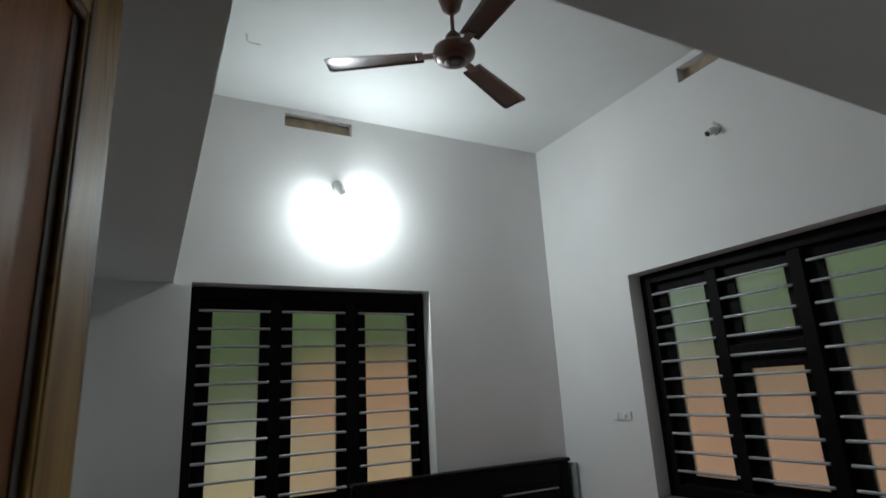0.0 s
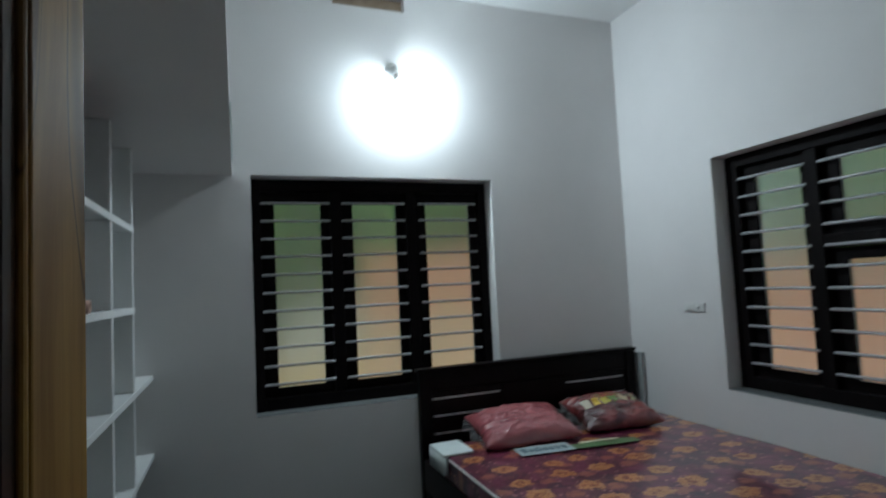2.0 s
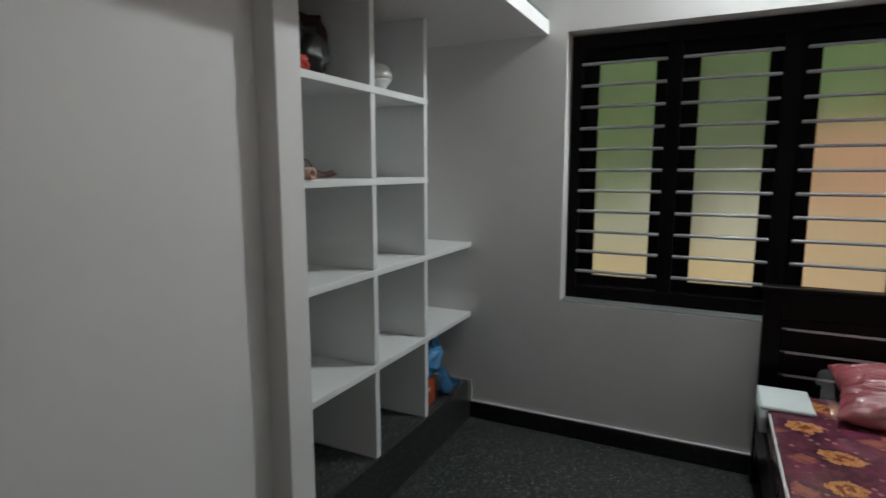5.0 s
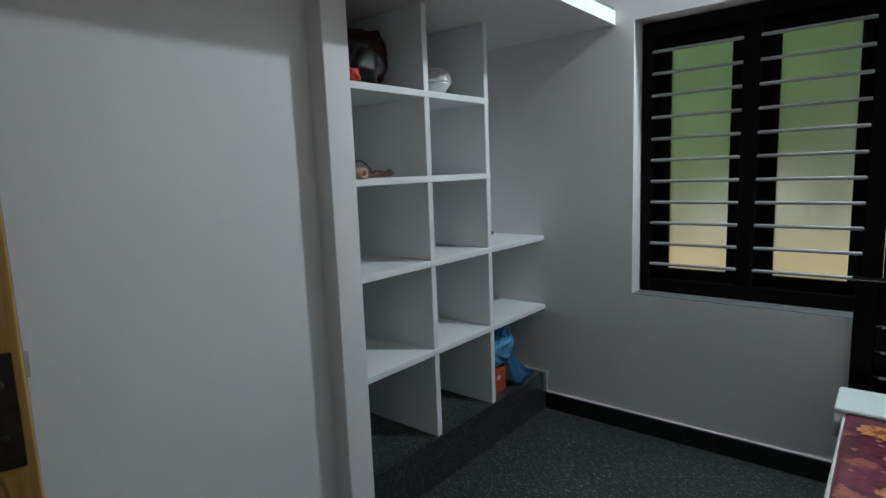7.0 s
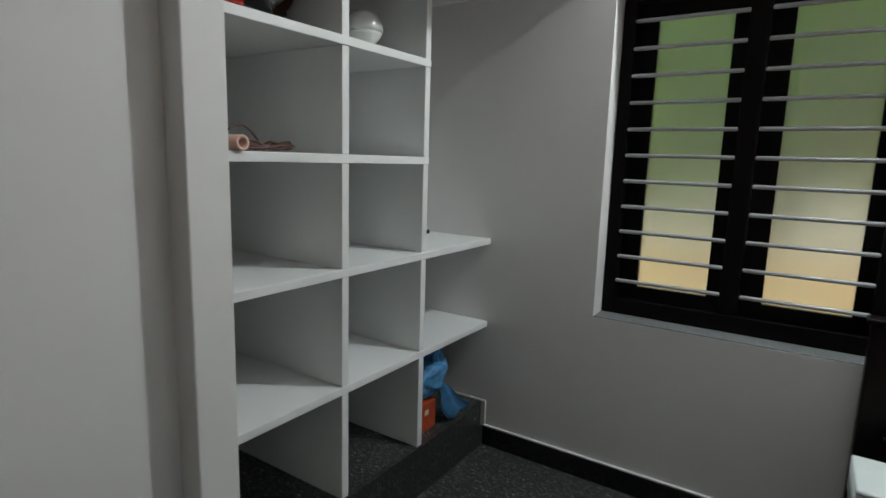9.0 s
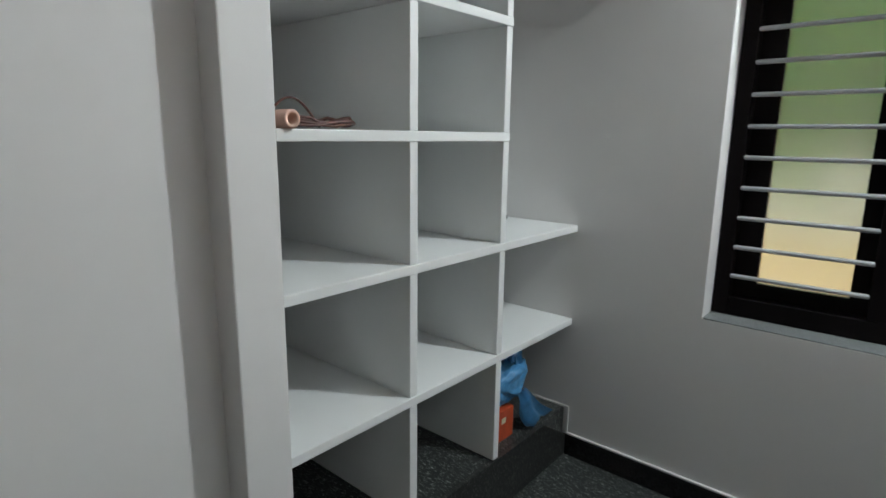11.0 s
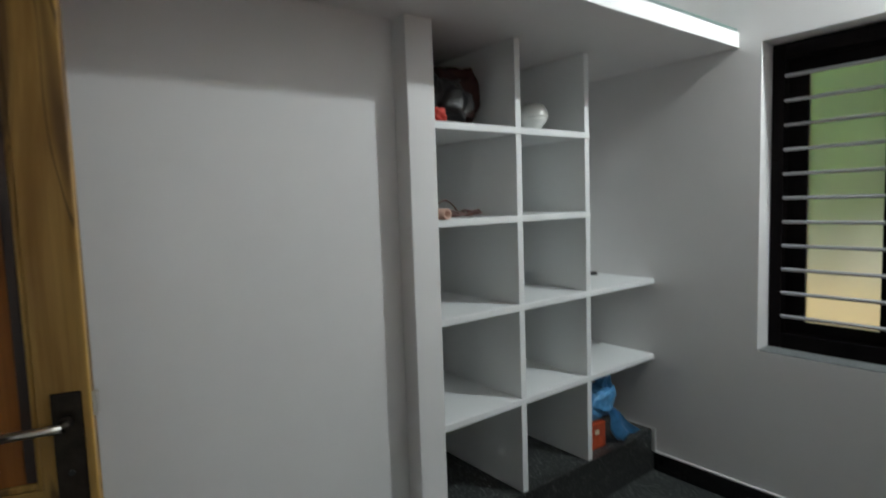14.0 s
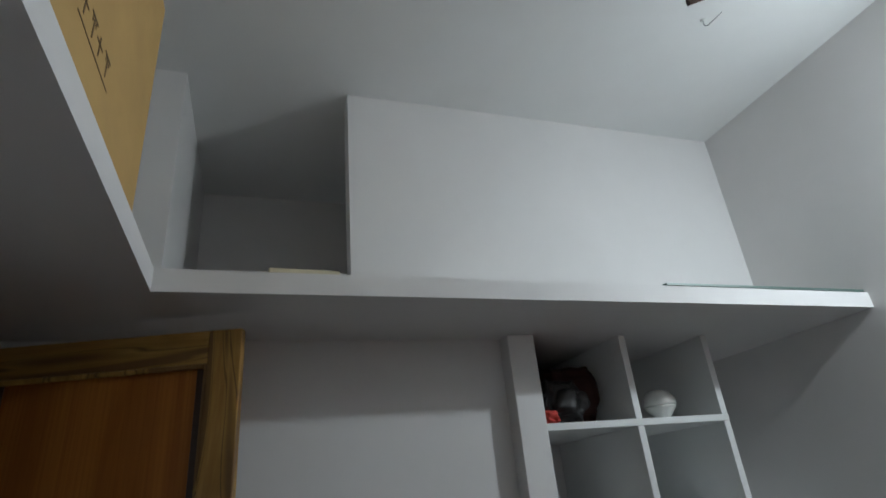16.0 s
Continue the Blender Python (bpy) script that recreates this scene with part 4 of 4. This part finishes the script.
def fan(at):
    f = empty("ceiling_fan", pose(*at), label="brown three-blade ceiling fan hanging from a short rod", category="fan")
    part("motor", lathe([(0, -0.055), (0.045, -0.054), (0.078, -0.045), (0.098, -0.026), (0.104, -0.004), (0.098, 0.014), (0.080, 0.030), (0.045, 0.042), (0.025, 0.060), (0, 0.062)], 36), FANBROWN, f, "", True)
    part("trim_ring", lathe([(0.020, -0.057), (0.050, -0.0565), (0.052, -0.0535), (0.020, -0.053)], 32), BLACKMETAL, f, "", True)
    part("down_rod", rod((0, 0, 0.05), (0, 0, ZC - at[2] - 0.03), 0.010), FANBROWN, f, "", True)
    part("lower_canopy", lathe([(0.012, 0.060), (0.030, 0.062), (0.038, 0.085), (0.014, 0.115)], 24), FANBROWN, f, "", True)
    part("canopy", lathe([(0.014, ZC - at[2] - 0.115), (0.045, ZC - at[2] - 0.085), (0.062, ZC - at[2] - 0.03), (0.066, ZC - at[2] - 0.001), (0, ZC - at[2] - 0.001)], 28), FANBROWN, f, "brown bell canopy at the ceiling", True)
    for a in FAN_ANGLES:
        base = pose(0, 0, -0.012, 0, 0, a)
        arm = part("blade_iron", rbox((0.085, -0.022, -0.004), (0.185, 0.022, 0.002), 0.002), FANBROWN, f)
        arm.matrix_basis = base
        bm = bmesh.new()
        n = 20
        rows = []
        for i in range(n + 1):
            u = i / n
            x = 0.15 + 0.475 * u
            half = 0.052 + 0.020 * u
            if u > 0.93:
                half *= math.sqrt(max(0.0, 1 - ((u - 0.93) / 0.075) ** 2)) * 0.25 + 0.75
            rows.append([bm.verts.new((x, half * c, 0.004 * (1 - c * c) - 0.001)) for c in (-1, -0.6, 0, 0.6, 1)])
        for p, q in zip(rows, rows[1:]):
            for c in range(4):
                bm.faces.new((p[c], q[c], q[c + 1], p[c + 1]))
        bmesh.ops.solidify(bm, geom=bm.faces[:], thickness=0.0022)
        bl = part("blade", bm, FANBROWN, f, "", True)
        bl.matrix_basis = base @ pose(0, 0, -0.003, FAN_PITCH, 0, 0)
    return f


FAN_ANGLES, FAN_PITCH = (149, 27, -92), -5
fan((2.905, 3.61, 3.02))

# stub of a wire hook left in the ceiling
hook = empty("ceiling_hook", pose(2.045, 4.32, ZC), label="small bent wire hook sticking out of the ceiling", category="hook")
part("wire", tube([(0, 0, 0.01), (0, 0, -0.03), (0.012, 0, -0.045), (0.05, 0.02, -0.030), (0.075, 0.03, -0.022)], 0.002), PLANK, hook, "", True)
part("patch", lathe([(0, 0.002), (0.012, 0.001), (0.010, -0.002), (0, -0.003)], 16), CAULK, hook, "rough plaster patch", True)

# ---- on the loft ----
cb = empty("cardboard_box", pose(2.36, 1.985, LZ1), label="large brown cardboard carton standing on the loft", category="box")
bw, bd, bh = 0.45, 0.220, 0.84
part("carton", rbox((-bw, -bd, 0.0003), (bw, bd, bh), 0.004), CARD, cb)
part("flap", rbox((-bw + 0.002, -bd + 0.003, bh), (bw - 0.002, -0.002, bh + 0.005), 0.001, 1), CARD, cb)
part("flap", rbox((-bw + 0.002, 0.002, bh), (bw - 0.002, bd - 0.003, bh + 0.005), 0.001, 1), CARD, cb)


def mark(lo, hi):
    part("printed_mark", boxes(((lo[0], bd + 0.0003, lo[1]), (hi[0], bd + 0.001, hi[1]))), PRINT, cb, "dark printed care symbol")


ZP, HP = 0.205, 0.062                 # care symbols in a row: framed square, cup, arrows, umbrella
for x0_, x1_, za, zb in ((0.165, 0.235, 0, 0.004), (0.165, 0.235, HP - 0.004, HP), (0.165, 0.169, 0.004, HP - 0.004), (0.231, 0.235, 0.004, HP - 0.004), (0.180, 0.220, 0.016, 0.020), (0.180, 0.220, 0.042, 0.046), (0.180, 0.184, 0.020, 0.042), (0.216, 0.220, 0.020, 0.042), (0.194, 0.206, 0.026, 0.036)):
    mark((x0_, ZP + za), (x1_, ZP + zb))
for k, xc in enumerate((0.125, 0.065, 0.015, -0.045)):
    mark((xc - 0.003, ZP + 0.008), (xc + 0.003, ZP + HP - 0.006))
    top = ZP + (HP - 0.006 if k % 2 else 0.036)
    mark((xc - 0.022, top), (xc + 0.022, top + 0.005))
    if k % 2:
        mark((xc - 0.014, top - 0.014), (xc - 0.009, top))
        mark((xc + 0.009, top - 0.014), (xc + 0.014, top))
mark((-0.075, ZP - 0.010), (0.150, ZP - 0.006))

thing("glass_sheet", rbox((1.55, 3.97, LZ1 + 0.0003), (LX + 0.004, 4.995, LZ1 + 0.010), 0.001, 1), GLASSSHEET, "spare dark green glass sheet lying on the loft edge", "glass sheet")
thing("wood_strip", rbox((-0.03, -0.105, 0), (0.03, 0.105, 0.016), 0.002, 1), CREAM, "cream offcut strip lying on the loft edge", "wood strip", pose(1.755, 2.66, LZ1 + 0.0005, 0, 0, 3))

# ---- on the shelves ----
jar = empty("white_jar", pose(1.25, 4.250, 1.7682), label="pearly white round pot with a tapered foot on the top shelf", category="pot")
part("body", lathe([(0, 0.0005), (0.027, 0.0005), (0.029, 0.006), (0.044, 0.026), (0.064, 0.050), (0.068, 0.058), (0.066, 0.0605)], 32), PEARL, jar, "", True)
part("lid", lathe([(0.064, 0.0606), (0.0705, 0.064), (0.0715, 0.074), (0.068, 0.094), (0.056, 0.114), (0.036, 0.127), (0, 0.132)], 32), PEARL, jar, "domed white lid", True)

bag_bm = lumpy((1.06, 3.62, 1.7685), (1.335, 3.855, 1.965), 0.34, 2.2, 3.0)
for v in bag_bm.verts:
    v.co += 0.014 * noise.noise_vector(v.co * 16) + 0.006 * noise.noise_vector(v.co * 42)
thing("black_bag", bag_bm, DARKBAG, "crumpled black polythene bag on the top shelf", "bag", smooth=True)
brown_bm = lumpy((0.98, 3.70, 1.7685), (1.24, 4.012, 2.05), 0.16, 1.8, 8.0)
for v in brown_bm.verts:
    v.co += 0.008 * noise.noise_vector(v.co * 12)
thing("brown_bag", brown_bm, BROWNBAG, "dark brown leather bag against the shelf side", "bag", smooth=True)
thing("red_cloth", lumpy((1.25, 3.612, 1.7682), (1.365, 3.69, 1.822), 0.45, 3.0, 1.0, 4), REDCLOTH, "folded bright red cloth at the shelf edge", "cloth", smooth=True)
thing("red_packet", lumpy((1.10, 3.606, 1.7685), (1.26, 3.65, 2.05), 0.14, 2.0, 6.0, 4), REDCLOTH, "tall red packet beside the black bag", "packet", smooth=True)

pipe = empty("pipe_offcut", pose(1.335, 3.645, 1.4102 + 0.0205), label="short salmon plastic pipe offcut on the shelf", category="pipe")
bm = lathe([(0.012, -0.05), (0.0205, -0.05), (0.0205, 0.05), (0.012, 0.05), (0.012, -0.05)], 20)
part("pipe", bm, PINKPIPE, pipe, "", True).matrix_basis = pose(0, 0, 0, 0, 90, 0)
coil_pts = []
for k in range(90):
    a = k * 0.31
    coil_pts.append((1.265 + (0.045 + 0.008 * math.sin(k * 0.7)) * math.cos(a), 3.790 + (0.110 + 0.014 * math.sin(k * 0.43)) * math.sin(a), 1.4165 + 0.0026 * (k % 9) * 0.6 + 0.006 * (1 + math.sin(k * 0.9))))
thing("cable_coil", tube(coil_pts, 0.0042, 6), CABLEMAT, "loose coil of reddish brown electric cable", "cable", smooth=True)
loop = [(1.30, 3.62 + 0.010 * k, 1.415 + 0.066 * math.sin(math.pi * k / 16)) for k in range(17)]
thing("cable_loop", tube(loop, 0.0030, 6), CABLEMAT, "springy loop of brown cable standing up", "cable", smooth=True)
thing("small_clip", rbox((1.035, 4.88, 1.0405), (1.075, 4.945, 1.060), 0.005, 3), BLACKPLASTIC, "small dark plastic clip on the shelf", "clip")

# blue carry bag slumped over an orange carton in the lowest bay
bag = empty("blue_bag", label="crumpled blue plastic carrier bag slumped on the plinth", category="bag")
def soft(lo, hi, amp, freq, seed, fine):
    g = lumpy(lo, hi, amp, freq, seed, 5, 1.6)
    for v in g.verts:
        v.co += fine * noise.noise_vector(v.co * 24)
    return g


bm = soft((1.17, 4.525, 0.345), (1.352, 4.775, 0.535), 0.20, 1.6, 4.0, 0.006)
for v in bm.verts:                     # full middle, narrowing to the knotted neck and to a waist below
    if v.co.z > 0.45:
        v.co.y += (v.co.z - 0.45) * 0.7
    if v.co.z < 0.42:
        v.co.y += (0.42 - v.co.z) * 0.5
part("bulge", bm, BLUEBAG, bag, "", True)
bm = soft((1.235, 4.672, 0.475), (1.31, 4.762, 0.592), 0.35, 2.2, 2.0, 0.006)
part("tied_top", bm, BLUEBAG, bag, "", True)
bm = bmesh.new()                       # loose flap falling over the plinth edge
rows = []
for i in range(13):
    u = i / 12
    rows.append([bm.verts.new((1.330 + 0.030 * u + 0.012 * math.sin(4.1 * c + 3 * u), 4.690 + 0.115 * u + (0.035 + 0.055 * u) * c + 0.010 * math.sin(7 * u), 0.410 - 0.165 * u + 0.012 * math.sin(5 * c + 2) * u)) for c in (-1, -0.6, -0.2, 0.2, 0.6, 1)])
for a, b in zip(rows, rows[1:]):
    for c in range(5):
        bm.faces.new((a[c], b[c], b[c + 1], a[c + 1]))
bmesh.ops.solidify(bm, geom=bm.faces[:], thickness=0.006)
part("flap", bm, BLUEBAG, bag, "", True)
ob_ = empty("orange_carton", pose(1.30, 4.585, PZ), label="small orange-red carton under the blue bag", category="carton")
part("carton", rbox((-0.10, -0.085, 0.0005), (0.020, 0.085, 0.128), 0.003), ORANGEBOX, ob_)
part("tag", rbox((0.0202, 0.0, 0.075), (0.022, 0.03, 0.098), 0.0005, 1), CREAM, ob_, "cream paper tag")

# ---- outdoors ----
structure("ground", boxes(((-400, -400, -0.60), (400, 400, -0.50))), SOIL, "sandy yellow yard", "ground")
structure("boundary_wall_orange", boxes(((3.25, 8.3, -0.5), (9.4, 8.5, 1.86)), ((9.2, 1.0, -0.5), (9.4, 8.3, 1.58))), ORANGEWALL, "orange painted boundary wall", "wall")
structure("boundary_wall_base", boxes(((3.26, 8.26, -0.5), (9.19, 8.298, 1.12))), YELLOWBASE, "ochre painted base course of the boundary wall", "wall")
structure("boundary_wall_yellow", boxes(((-6, 8.4, -0.5), (3.25, 8.6, 0.60))), YELLOWWALL, "yellow painted boundary wall", "wall")


def tree(at, height, spread, seed, leaves):
    t = empty("tree", pose(*at), label="leafy green tree beyond the boundary wall", category="tree", group="trees outside")
    rnd = random.Random(seed)
    bm = bmesh.new()
    cyl(bm, (0, 0, 0), (0.1, 0.05, height * 0.55), 0.13, 0.08, 10)
    tips = []
    for k in range(7):
        a = k * 0.9 + rnd.random()
        tip = Vector((math.cos(a) * spread * rnd.uniform(0.4, 0.8), math.sin(a) * spread * rnd.uniform(0.4, 0.8), height * rnd.uniform(0.55, 0.95)))
        cyl(bm, (0.08, 0.04, height * rnd.uniform(0.2, 0.5)), tip, 0.05, 0.015, 7)
        tips.append(tip)
    part("trunk", bm, BARK, t)
    verts, faces = [], []
    for k in range(leaves):
        c = tips[k % 7] + Vector([rnd.gauss(0, spread * 0.26) for _ in range(2)] + [rnd.gauss(-0.05, height * 0.21)])
        q = Euler((rnd.uniform(0, 6), rnd.uniform(0, 6), rnd.uniform(0, 6))).to_matrix()
        s = rnd.uniform(0.13, 0.24)
        i = len(verts)
        for p in ((-0.5, 0, 0), (0, 0.28, 0.05), (0.6, 0, 0), (0, -0.28, 0.05)):
            verts.append(c + q @ (Vector(p) * s))
        faces.append((i, i + 1, i + 2, i + 3))
    me = bpy.data.meshes.new("crown")
    me.from_pydata(verts, [], faces)
    me.materials.append(LEAF)
    cr = new("crown", me)
    cr.parent = t
    return t


TREES = ((-3.4, 9.9, 4.6, 1.9), (-1.2, 9.5, 4.2, 1.7), (0.7, 9.7, 4.4, 1.7), (2.3, 9.9, 4.2, 1.6), (4.0, 9.8, 4.6, 1.7), (5.9, 9.9, 4.4, 1.7), (8.0, 9.9, 4.2, 1.7),
         (10.6, 7.4, 4.2, 1.7), (10.7, 5.4, 4.4, 1.7), (10.6, 3.4, 4.2, 1.7), (10.8, 1.4, 4.2, 1.6))
for k, (x, y, h, s) in enumerate(TREES):
    tree((x, y, -0.5), h, s, 11 + k, 5200)
